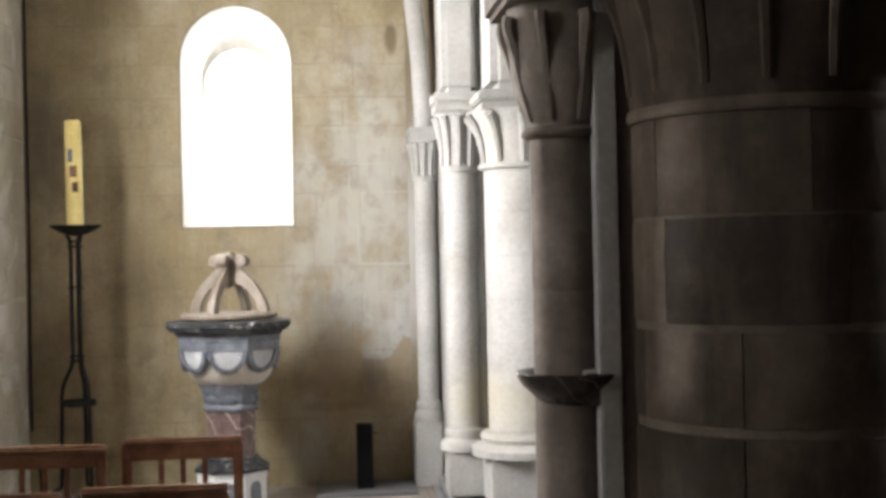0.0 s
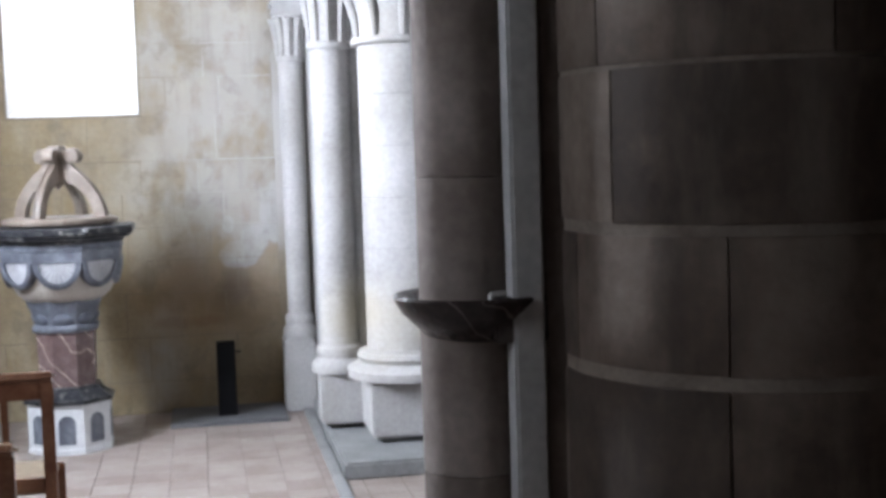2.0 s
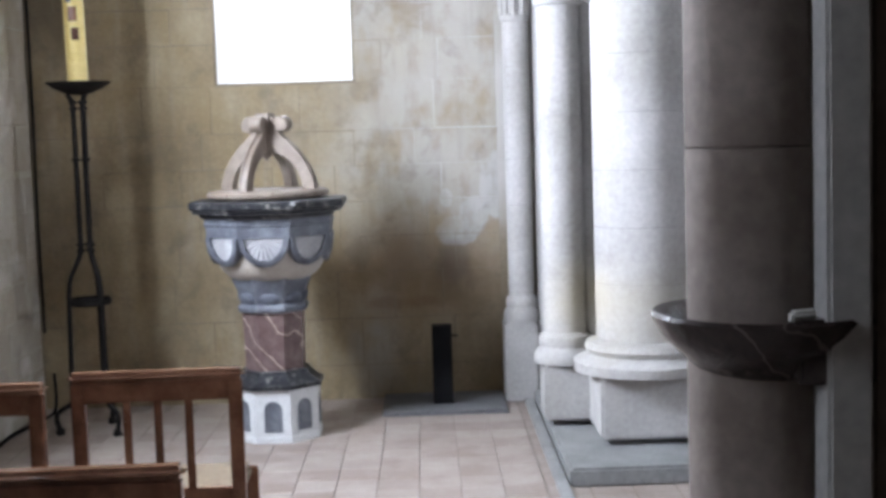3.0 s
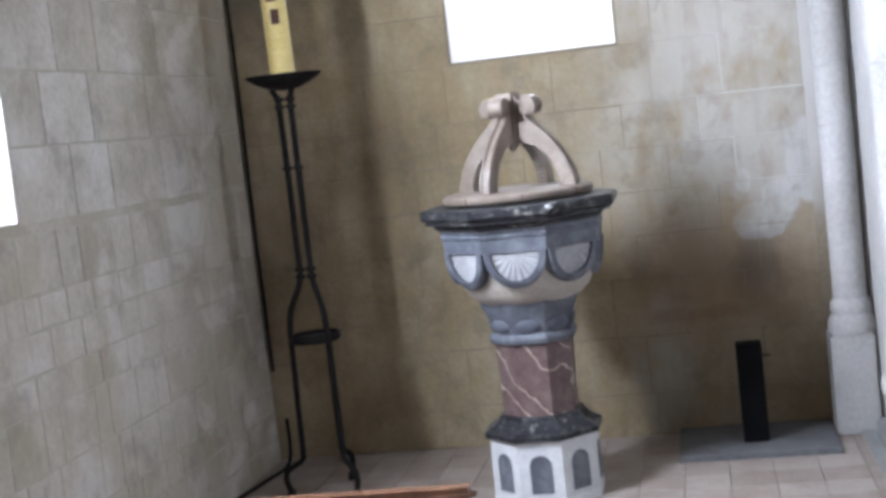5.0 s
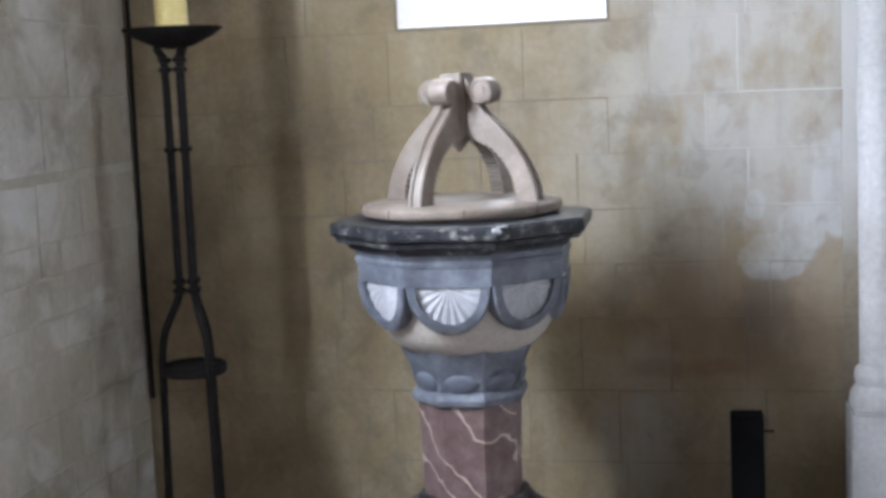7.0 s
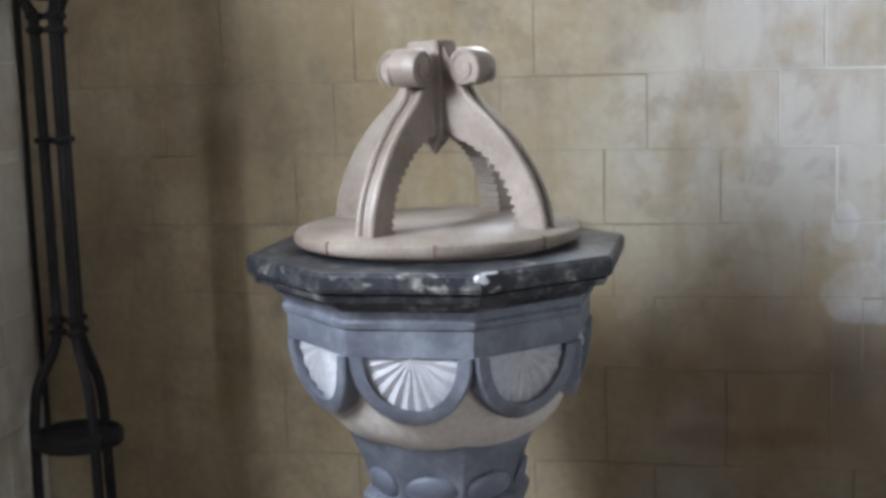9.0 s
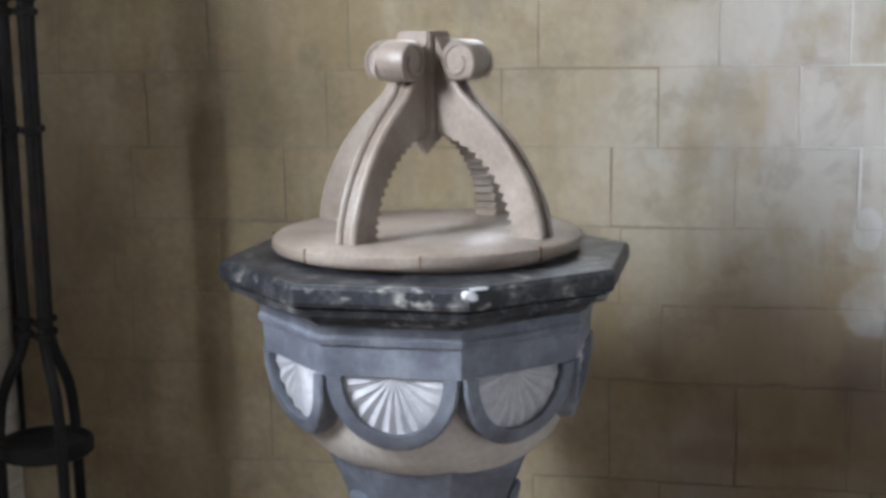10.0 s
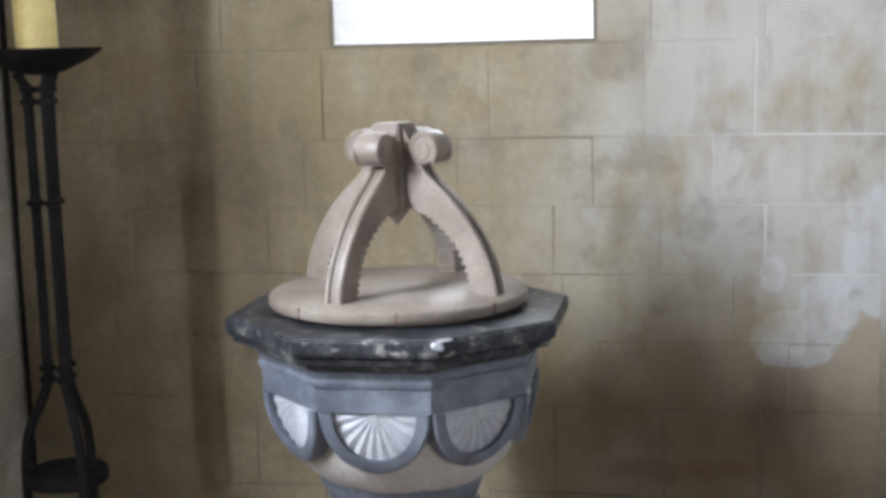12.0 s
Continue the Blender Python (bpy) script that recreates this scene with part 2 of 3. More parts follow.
IRON = material("black_wrought_iron", [(0.007, 0.006, 0.006), (0.015, 0.013, 0.012)], 0.7, 20, 90, 0.3, metal=0.0, spec=0.12)
WAX = material("yellow_wax", [(0.55, 0.42, 0.13), (0.68, 0.55, 0.22)], 0.4, 10, 60, 0.1)
WALNUT = material("reddish_chair_wood", [(0.07, 0.028, 0.015), (0.13, 0.055, 0.03), (0.19, 0.09, 0.05)], 0.24, 10, 140, 0.12, spread=0.2, spec=0.6)
# glossy chair wood, base lightened so its colour carries part of the highlight
RAIL_GLEAM = material("gleam_lightened_rail_wood", [(0.12, 0.055, 0.032), (0.20, 0.10, 0.06), (0.27, 0.15, 0.095)], 0.16, 10, 140, 0.06, spread=0.2, spec=0.8)
RUSH = material("woven_rush", [(0.10, 0.07, 0.04), (0.17, 0.125, 0.075)], 0.8, 30, 150, 0.5)
BLACK = material("matt_black_metal", [(0.003, 0.003, 0.004), (0.008, 0.008, 0.009)], 0.85, 12, 90, 0.1, spec=0.15)
STOUP = material("dark_brown_marble", [(0.016, 0.012, 0.011), (0.035, 0.026, 0.024), (0.085, 0.07, 0.065)], 0.25, 12, 80, 0.1, spread=0.0)
# unseen ceiling, its colour darkened only to reduce bounce
VAULT = material("low_bounce_vault", [(0.096, 0.081, 0.063), (0.148, 0.126, 0.100)], 0.95, 2, 30, 0.2)


def veins(m, colour, scale, width, amount, tilt):
    """Pale veins: thin contour lines of a warped slanting wave."""
    nt = m.node_tree
    b = nt.nodes["Principled BSDF"]
    was = b.inputs["Base Color"].links[0].from_socket
    geo = nt.nodes.new("ShaderNodeNewGeometry")
    mp = nt.nodes.new("ShaderNodeMapping")
    mp.inputs["Rotation"].default_value = tilt
    w = nt.nodes.new("ShaderNodeTexWave")
    w.inputs["Scale"].default_value, w.inputs["Distortion"].default_value, w.inputs["Detail"].default_value, w.inputs["Detail Scale"].default_value = scale, 7.0, 3, 1.6
    nt.links.new(geo.outputs["Position"], mp.inputs[0])
    nt.links.new(mp.outputs[0], w.inputs["Vector"])
    mr = nt.nodes.new("ShaderNodeMapRange")
    mr.inputs["From Min"].default_value, mr.inputs["From Max"].default_value = 1 - width, 1.0
    mr.inputs["To Max"].default_value = amount
    nt.links.new(w.outputs["Fac"], mr.inputs["Value"])
    mix = nt.nodes.new("ShaderNodeMix")
    mix.data_type = "RGBA"
    nt.links.new(mr.outputs["Result"], mix.inputs["Factor"])
    nt.links.new(was, mix.inputs["A"])
    mix.inputs["B"].default_value = (*colour, 1)
    nt.links.new(mix.outputs["Result"], b.inputs["Base Color"])


veins(RED, (0.52, 0.43, 0.38), 3.4, 0.028, 0.8, (0.3, 0.75, 0.4))
veins(STOUP, (0.20, 0.165, 0.15), 6.0, 0.04, 0.5, (0.2, 0.9, 0.2))
streaks(SLATE, (0.30, 0.285, 0.255), 0.8, 26.0, 1.6, 3.0, 0.58, 0.72)

GLASS = bpy.data.materials.new("clear_window_glass")
GLASS.use_nodes = True
GLASS.node_tree.nodes["Principled BSDF"].inputs["Transmission Weight"].default_value = 1.0
GLASS.node_tree.nodes["Principled BSDF"].inputs["Roughness"].default_value = 0.05
GLOW = bpy.data.materials.new("bright_overcast_sky")
GLOW.use_nodes = True
GLOW.node_tree.nodes["Principled BSDF"].inputs["Emission Color"].default_value = (0.93, 0.97, 1.0, 1)
GLOW.node_tree.nodes["Principled BSDF"].inputs["Emission Strength"].default_value = 2.2

# ---- mesh helpers ----


def link_mesh(name, bm, mat, smooth=False):
    bmesh.ops.recalc_face_normals(bm, faces=bm.faces[:])
    me = bpy.data.meshes.new(name)
    bm.to_mesh(me)
    bm.free()
    if mat:
        me.materials.append(mat)
    for p in me.polygons:
        p.use_smooth = smooth
    return new(name, me)


def part(name, bm, mat, parent, label="", smooth=False):
    ob = link_mesh(name, bm, mat, smooth)
    ob.parent = parent
    if smooth:
        ob.data.set_sharp_from_angle(angle=radians(40))
    return tagged(ob, label)


def thing(name, place, label, category, group="", kind="", turn=0.0):
    ob = new(name)
    ob.empty_display_size = 0.1
    ob.matrix_world = pose(*place, 0, 0, turn)
    return tagged(ob, label, category, group, kind)


def box(low, high, bevel=0.0, bm=None, segments=2):
    own = bmesh.new()
    r = bmesh.ops.create_cube(own, size=1)
    mid = [(a + b) / 2 for a, b in zip(low, high)]
    bmesh.ops.scale(own, vec=[b - a for a, b in zip(low, high)], verts=r["verts"])
    bmesh.ops.translate(own, vec=mid, verts=r["verts"])
    if bevel:
        bmesh.ops.bevel(own, geom=own.edges[:], offset=bevel, segments=segments, affect="EDGES")
    return join(bm, own)


def join(bm, own):
    if bm is None:
        return own
    me = bpy.data.meshes.new("scratch")
    own.to_mesh(me)
    own.free()
    bm.from_mesh(me)
    bpy.data.meshes.remove(me)
    return bm


def lathe(profile, sides=32, turn=0.0, bm=None, arc=360.0, centre=(0, 0)):
    """Solid of revolution from (radius, z) pairs; with few sides an octagon or square."""
    own = bmesh.new()
    full = arc >= 360
    n = sides if full else sides + 1
    rings = []
    for r, z in profile:
        if r < 1e-6:
            rings.append([own.verts.new((centre[0], centre[1], z))])
        else:
            rings.append([own.verts.new((centre[0] + r * math.cos(turn + radians(arc) * k / sides), centre[1] + r * math.sin(turn + radians(arc) * k / sides), z)) for k in range(n)])
    for a, b in zip(rings, rings[1:]):
        for k in range(sides):
            j = (k + 1) % n
            if len(a) == 1 and len(b) > 1:
                own.faces.new((a[0], b[k], b[j]))
            elif len(b) == 1 and len(a) > 1:
                own.faces.new((a[k], a[j], b[0]))
            elif len(a) > 1:
                own.faces.new((a[k], a[j], b[j], b[k]))
    for ring in (rings[0], rings[-1]):
        if len(ring) > 2:
            own.faces.new(ring)
    return join(bm, own)


def tube(points, radius, sides=8, bm=None):
    """A round bar through the points; radius may be a list."""
    own = bmesh.new()
    pts = [Vector(p) for p in points]
    rings = []
    up = Vector((0.31, 0.95, 0.07))
    for i, p in enumerate(pts):
        d = (pts[min(i + 1, len(pts) - 1)] - pts[max(i - 1, 0)]).normalized()
        u = d.cross(up).normalized()
        v = d.cross(u)
        r = radius[i] if isinstance(radius, (list, tuple)) else radius
        rings.append([own.verts.new(p + r * (math.cos(2 * math.pi * k / sides) * u + math.sin(2 * math.pi * k / sides) * v)) for k in range(sides)])
    for a, b in zip(rings, rings[1:]):
        for k in range(sides):
            own.faces.new((a[k], a[(k + 1) % sides], b[(k + 1) % sides], b[k]))
    own.faces.new(rings[0]), own.faces.new(rings[-1])
    return join(bm, own)


def curve_points(points, steps=6):
    """A smooth line through the points."""
    out, p = [], [Vector(q) for q in points]
    for i in range(len(p) - 1):
        a, b, c, d = p[max(i - 1, 0)], p[i], p[i + 1], p[min(i + 2, len(p) - 1)]
        for k in range(steps):
            t = k / steps
            out.append(0.5 * ((2 * b) + (c - a) * t + (2 * a - 5 * b + 4 * c - d) * t * t + (3 * b - a - 3 * c + d) * t ** 3))
    return out + [p[-1]]


def slab(outline, thick, bm=None, bevel=0.0):
    """Extrudes a flat outline of (x, z) pairs to a plate from y = 0 to y = thick."""
    own = bmesh.new()
    f = own.faces.new([own.verts.new((x, 0, z)) for x, z in outline])
    r = bmesh.ops.extrude_face_region(own, geom=[f])
    bmesh.ops.translate(own, vec=(0, thick, 0), verts=[v for v in r["geom"] if isinstance(v, bmesh.types.BMVert)])
    if bevel:
        bmesh.ops.bevel(own, geom=own.edges[:], offset=bevel, segments=2, affect="EDGES")
    return join(bm, own)


def moved(bm, m):
    bmesh.ops.transform(bm, matrix=m, verts=bm.verts[:])
    return bm


def arch_outline(x0, x1, z0, spring, steps=14):
    """An upright round-headed outline, anticlockwise from the lower left."""
    mid, r = (x0 + x1) / 2, (x1 - x0) / 2
    pts = [(x0, z0), (x1, z0)]
    pts += [(mid + r * math.cos(math.pi * k / steps), spring + r * math.sin(math.pi * k / steps)) for k in range(steps + 1)]
    return pts


def wall_with_window(x0, x1, z0, z1, thick, outer, inner):
    """A wall in the x-z plane, face at y = 0, with a splayed round-headed opening: outline on the face and outline at the back."""
    bm = bmesh.new()
    loops = []
    for outline, y in ((outer, 0.0), (inner, thick)):
        loops.append([bm.verts.new((x, y, z)) for x, z in outline])
    o, n = loops
    k = len(o)
    for face_y, ring, flip in ((0.0, o, False), (thick, n, True)):
        c = [bm.verts.new((x, face_y, z)) for x, z in ((x0, z0), (x1, z0), (x1, z1), (x0, z1))]
        top = 2 + (k - 2) // 2
        polys = [[c[0], c[1], ring[1], ring[0]], [c[1], c[2], ring[top]] + ring[top - 1:0:-1], [c[2], c[3], ring[top]], [c[3], c[0], ring[0]] + ring[:top - 1:-1]]
        for p in polys:
            bm.faces.new(p[::-1] if flip else p)
    for i in range(k):
        bm.faces.new((o[i], o[(i + 1) % k], n[(i + 1) % k], n[i]))
    return bm


# ---- setting ----
FAR_OUTER = arch_outline(-0.346, 0.382, 1.716, 2.81)
FAR_INNER = arch_outline(-0.22, 0.26, 1.90, 2.72)
wall_north = tagged(link_mesh("wall_north", moved(wall_with_window(-2.2, 1.75, -0.1, 4.6, 0.45, FAR_OUTER, FAR_INNER), pose(0, WALL_Y, 0)), JOINT), "old ochre limestone wall with damp stains, worn plaster and painted-in light and shade", "wall", kind="structure")

SIDE_OUTER, SIDE_INNER = arch_outline(-0.49, 0.49, 1.30, 3.0), arch_outline(-0.46, 0.46, 1.33, 2.98)
wall_west = tagged(link_mesh("wall_west", moved(wall_with_window(-1.0, 2.59, -0.1, 4.6, 0.4, SIDE_OUTER, SIDE_INNER), pose(LEFT_X, SIDE_Y, 0, 0, 0, 90)), MORTAR), "pale limewashed rubble stone wall with a round-headed window", "wall", kind="structure")
# surrounding walls and ceiling in the low-bounce dark colours
wall_nave_west = tagged(link_mesh("wall_nave_west", moved(wall_with_window(-0.98, 2.41, -0.1, 4.6, 0.4, SIDE_OUTER, SIDE_INNER), pose(LEFT_X, -5.22, 0, 0, 0, 90)), NAVE), "stone wall darkened to cut bounced light, with an added round-headed window", "wall", kind="structure")
tagged(link_mesh("wall_back_west", box((LEFT_X - 0.5, -11, -0.1), (LEFT_X, -6.2, 4.6)), NAVE), "plain stone wall, darkened to cut bounced light", "wall", kind="structure")
tagged(link_mesh("wall_south", box((LEFT_X - 0.5, -11.5, -0.1), (5, -11, 4.6)), NAVE), "plain stone wall, darkened to cut bounced light", "wall", kind="structure")
tagged(link_mesh("wall_east", moved(wall_with_window(-4.99, 6.8, -0.1, 4.6, 0.4, SIDE_OUTER, SIDE_INNER), pose(4.5, -4.2, 0, 0, 0, -90)), NAVE), "stone wall darkened to cut bounced light, with an added round-headed window", "wall", kind="structure")
tagged(link_mesh("wall_north_aisle", box((1.75, WALL_Y, -0.1), (4.5, 1.25, 4.6)), NAVE), "plain stone wall, darkened to cut bounced light", "wall", kind="structure")
tagged(link_mesh("ceiling", box((LEFT_X - 0.5, -11.5, 4.6), (5, 1.25, 4.9)), VAULT), "old stone ceiling, darkened to cut bounced light", "ceiling", kind="structure")
floor = tagged(link_mesh("floor", box((LEFT_X - 0.5, -11.5, -0.3), (5, 1.25, -0.006)), GROUT), "worn pale terracotta tiled floor", "floor", kind="structure")

for name, where, w, h in (("backdrop", (0.02, 1.9, 2.4), 2.4, 3.4),):
    tagged(link_mesh(name, box((where[0] - w / 2, where[1], where[2] - h / 2), (where[0] + w / 2, where[1] + 0.02, where[2] + h / 2)), GLOW), "bright white overcast sky", "sky", kind="structure")
for y in (SIDE_Y, -5.22):
    tagged(link_mesh("backdrop", box((-2.5, y - 1.2, 0.7), (-2.48, y + 1.2, 4.1)), GLOW), "bright white overcast sky", "sky", kind="structure")


def window(name, m, inner, label):
    ob = new(name)
    ob.matrix_world = m
    tagged(ob, label, "window", kind="structure")
    bm = slab(inner, 0.012)
    pane = part("pane", moved(bm, pose(0, 0.0, 0)), GLASS, ob, "clear glass pane")
    pane.visible_shadow = False
    return ob


window("window_1", pose(0, WALL_Y + 0.452, 0), FAR_INNER, "round-headed church window with a splayed whitewashed reveal")
window("window_2", pose(LEFT_X - 0.13, SIDE_Y, 0, 0, 0, 90), SIDE_INNER, "round-headed church window set close to the wall face")
# unseen window, added to hold the nave fill lamp
window("window_3", pose(LEFT_X - 0.13, -5.22, 0, 0, 0, 90), SIDE_INNER, "round-headed church window set close to the wall face")


# unseen window, added around the aisle lamp
window("window_4", pose(4.70, -4.2, 0, 0, 0, -90), SIDE_INNER, "round-headed church window set close to the wall face")
tagged(link_mesh("backdrop", box((5.65, -5.4, 0.7), (5.67, -3.0, 4.1)), GLOW), "bright white overcast sky", "sky", kind="structure")


def reveal(name, parent, outer, inner, thick, m, mat):
    """A thin lining of dressed stone in the splayed opening."""
    bm = bmesh.new()
    rows = []
    for outline, y, g in ((outer, -0.004, 0.0), (inner, thick - 0.01, 0.0)):
        cx = (outline[0][0] + outline[1][0]) / 2
        rows.append([bm.verts.new((x - 0.004 * (1 if x > cx else -1), y, z + (0.004 if i < 2 else -0.004))) for i, (x, z) in enumerate(outline)])
    a, b = rows
    for i in range(len(a)):
        bm.faces.new((a[i], a[(i + 1) % len(a)], b[(i + 1) % len(a)], b[i]))
    ob = part(name, moved(bm, m), mat, parent, "whitewashed splayed window reveal")
    return ob


reveal("window_reveal", wall_north, FAR_OUTER, FAR_INNER, 0.45, pose(0, WALL_Y, 0), REVEAL)
reveal("window_reveal", wall_west, SIDE_OUTER, SIDE_INNER, 0.4, pose(LEFT_X, SIDE_Y, 0, 0, 0, 90), REVEAL)


# ---- compound pier beside the font ----
def column(name, place, radius, foot, neck, capital, mat, label, plinth=None, square=None):
    """Engaged shaft on a moulded base, with a carved capital; heights: foot (top of plinth), neck (under the capital), capital (its top)."""
    ob = thing(name, (place[0], place[1], 0), label, "column")
    r = radius
    part("base_moulding", lathe([(r * 1.45, foot), (r * 1.48, foot + 0.15 * r + 0.01), (r * 1.42, foot + 0.05), (r * 1.18, foot + 0.075), (r * 1.25, foot + 0.10), (r * 1.2, foot + 0.125), (r, foot + 0.14)], 36), mat, ob, smooth=True)
    drums = max(2, int((neck - foot) / 0.25))
    z = foot + 0.14
    step = (neck - z) / drums
    for k in range(drums):
        part("drum", lathe([(r - 0.003, z), (r, z + 0.002), (r, z + step - 0.002), (r - 0.003, z + step)], 36), mat, ob, smooth=True)
        z += step
    h = capital - neck
    part("necking", lathe([(r, neck - 0.01), (r * 1.13, neck - 0.005), (r * 1.16, neck + 0.01), (r * 1.13, neck + 0.025), (r, neck + 0.03)], 36), mat, ob, smooth=True)
    part("capital", lathe([(r * 1.0, neck + 0.02), (r * 1.03, neck + 0.3 * h), (r * 1.2, neck + 0.6 * h), (r * 1.45, neck + 0.75 * h)], 24), mat, ob, smooth=True)
    leaf = None
    for k in range(10):
        a = 2 * math.pi * k / 10 + 0.2
        pts = [(math.cos(a) * q * r, math.sin(a) * q * r, neck + t * h) for q, t in ((1.04, 0.06), (1.10, 0.3), (1.25, 0.55), (1.48, 0.70))]
        leaf = tube(curve_points(pts, 4), [0.012 + 0.0012 * i for i in range(13)], 6, leaf)
    part("carved_leaf", leaf, mat, ob, smooth=True)
    s = square or r * 1.55
    bm = box((-s, -s, neck + 0.74 * h), (s, s, neck + 0.86 * h), 0.01)
    box((-s * 1.08, -s * 1.08, neck + 0.86 * h), (s * 1.08, s * 1.08, capital), 0.012, bm)
    part("abacus", bm, mat, ob)
    if plinth:
        (x0, y0, z0), (x1, y1, z1) = plinth
        part("plinth", box((x0 - place[0], y0 - place[1], z0), (x1 - place[0], y1 - place[1], z1), 0.012), PALE, ob, "worn pale stone plinth")
    return ob


column("corner_shaft", (1.24, 0.66), 0.068, 0.42, 2.0, 2.34, PALE, "slender pale stone corner shaft with a small leaf capital", ((1.14, 0.56, -0.006), (1.32, 0.79, 0.42)), 0.10)
column("small_column", (1.37, -0.28), 0.098, 0.36, 1.99, 2.44, PALE, "pale stone column with a fluted capital on a square plinth", ((1.26, -0.395, 0.10), (1.50, -0.16, 0.36)), 0.145)
column("large_column", (1.69, -0.60), 0.215, 0.376, 1.98, 2.40, PALE, "thick pale stone column with a carved capital on a square plinth", ((1.464, -0.803, 0.10), (1.92, -0.37, 0.376)), 0.25)
pier_core = thing("stone_pier", (1.9, 0.0, 0), "stepped pale stone pier behind the columns", "pier")
part("core_block", box((1.33 - 1.9, 0.02, -0.006), (2.3 - 1.9, 0.79, 4.59), 0.006), PALE, pier_core)
part("core_block", box((1.47 - 1.9, -0.30, -0.006), (2.3 - 1.9, 0.016, 4.59), 0.006), PALE, pier_core)
part("core_block", box((1.86 - 1.9, -0.62, -0.006), (2.3 - 1.9, -0.304, 4.59), 0.006), PALE, pier_core)
part("arch_moulding", box((1.27 - 1.9, -0.40, 2.445), (1.465 - 1.9, -0.16, 4.59), 0.03), PALE, pier_core)
part("arch_moulding", box((1.50 - 1.9, -0.80, 2.405), (1.85 - 1.9, -0.32, 4.59), 0.05), PALE, pier_core)
part("rib", moved(tube([(1.24, 0.66, 2.34), (1.22, 0.64, 2.8), (1.16, 0.60, 3.4), (1.0, 0.5, 4.3)], 0.06, 10), pose(-1.9, 0, 0)), PALE, pier_core, smooth=True)
step = thing("stone_step", (1.6, -0.4, 0), "low grey stone step under the column plinths", "step")
part("step_block", box((1.29 - 1.6, -1.15 + 0.4, -0.006), (2.5 - 1.6, 0.54 + 0.4, 0.075), 0.012), FLAG, step)
part("kerb", box((1.235 - 1.6, -2.6 + 0.4, -0.006), (1.285 - 1.6, 0.55 + 0.4, 0.02), 0.005), FLAG, step, "narrow grey stone kerb")

# ---- near pier with the holy water stoup ----
near = thing("clustered_pier", (1.45, -4.8, 0), "dark grimy stone pier with engaged shafts", "pier")
O = Vector((-1.45, 4.8, 0))


def near_part(name, bm, mat=DARKSTONE, label="", smooth=False):
    return part(name, moved(bm, Matrix.Translation(O)), mat, near, label, smooth)


SX, SY, SR = 1.186, -4.60, 0.0945
near_part("shaft_base", lathe([(0.15, 0.0), (0.15, 0.2), (0.13, 0.25), (SR, 0.3)], 40, centre=(SX, SY)), smooth=True)
for z0, z1 in ((0.3, 0.86), (0.86, 1.40), (1.40, 1.793)):
    near_part("drum", lathe([(SR - 0.003, z0), (SR, z0 + 0.002), (SR, z1 - 0.002), (SR - 0.003, z1)], 48, centre=(SX, SY)), smooth=True)
near_part("necking", lathe([(SR, 1.788), (SR + 0.012, 1.792), (SR + 0.021, 1.799), (SR + 0.022, 1.808), (SR + 0.012, 1.818), (SR + 0.004, 1.822)], 40, centre=(SX, SY)), smooth=True)
near_part("capital", lathe([(SR + 0.002, 1.82), (SR + 0.016, 1.87), (0.135, 1.93), (0.145, 2.02), (0.150, 2.15)], 24, centre=(SX, SY)), smooth=True)
leaf = None
for k in range(9):
    a = 2 * math.pi * k / 9
    leaf = tube(curve_points([(SX + math.cos(a) * q, SY + math.sin(a) * q, z) for q, z in ((0.098, 1.835), (0.118, 1.90), (0.138, 1.99), (0.162, 2.07), (0.158, 2.10))], 4), [0.008 + 0.0007 * i for i in range(17)], 6, leaf)
near_part("carved_leaf", leaf, smooth=True)
near_part("abacus", box((1.005, -4.80, 2.13), (1.286, -4.38, 2.25), 0.015))
near_part("respond", box((1.235, -4.745, -0.006), (1.291, -4.3, 4.59), 0.005), PALE, "pale stone edge of the pier core")
near_part("core", box((1.291, -4.738, -0.006), (1.98, -3.9, 4.59), 0.006), DARKSTONE)
# the broad round shaft: mortar core with curved blocks laid over it
BX, BY, BR = 1.695, -4.773, 0.3705
near_part("mortar_core", lathe([(BR - 0.004, -0.006), (BR - 0.004, 1.82)], 96, centre=(BX, BY)), DARKMORTAR, "grey smeared mortar between the blocks", smooth=True)
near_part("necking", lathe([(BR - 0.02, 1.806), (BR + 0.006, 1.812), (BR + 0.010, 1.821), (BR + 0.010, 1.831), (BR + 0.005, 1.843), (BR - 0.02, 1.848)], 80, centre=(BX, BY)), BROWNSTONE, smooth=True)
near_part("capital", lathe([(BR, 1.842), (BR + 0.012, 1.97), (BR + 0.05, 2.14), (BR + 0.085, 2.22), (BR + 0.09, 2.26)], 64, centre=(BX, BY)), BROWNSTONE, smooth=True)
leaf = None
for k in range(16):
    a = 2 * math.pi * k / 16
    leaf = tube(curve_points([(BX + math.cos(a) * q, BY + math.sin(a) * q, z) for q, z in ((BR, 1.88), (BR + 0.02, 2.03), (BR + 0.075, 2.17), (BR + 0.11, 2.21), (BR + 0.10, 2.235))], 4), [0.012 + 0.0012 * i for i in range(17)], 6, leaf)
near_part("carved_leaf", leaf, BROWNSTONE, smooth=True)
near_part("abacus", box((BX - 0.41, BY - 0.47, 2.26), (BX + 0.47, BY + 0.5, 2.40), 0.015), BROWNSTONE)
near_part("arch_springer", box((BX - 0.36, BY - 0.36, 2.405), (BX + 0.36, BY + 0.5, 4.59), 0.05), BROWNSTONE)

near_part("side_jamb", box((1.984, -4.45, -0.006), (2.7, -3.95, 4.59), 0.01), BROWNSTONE)


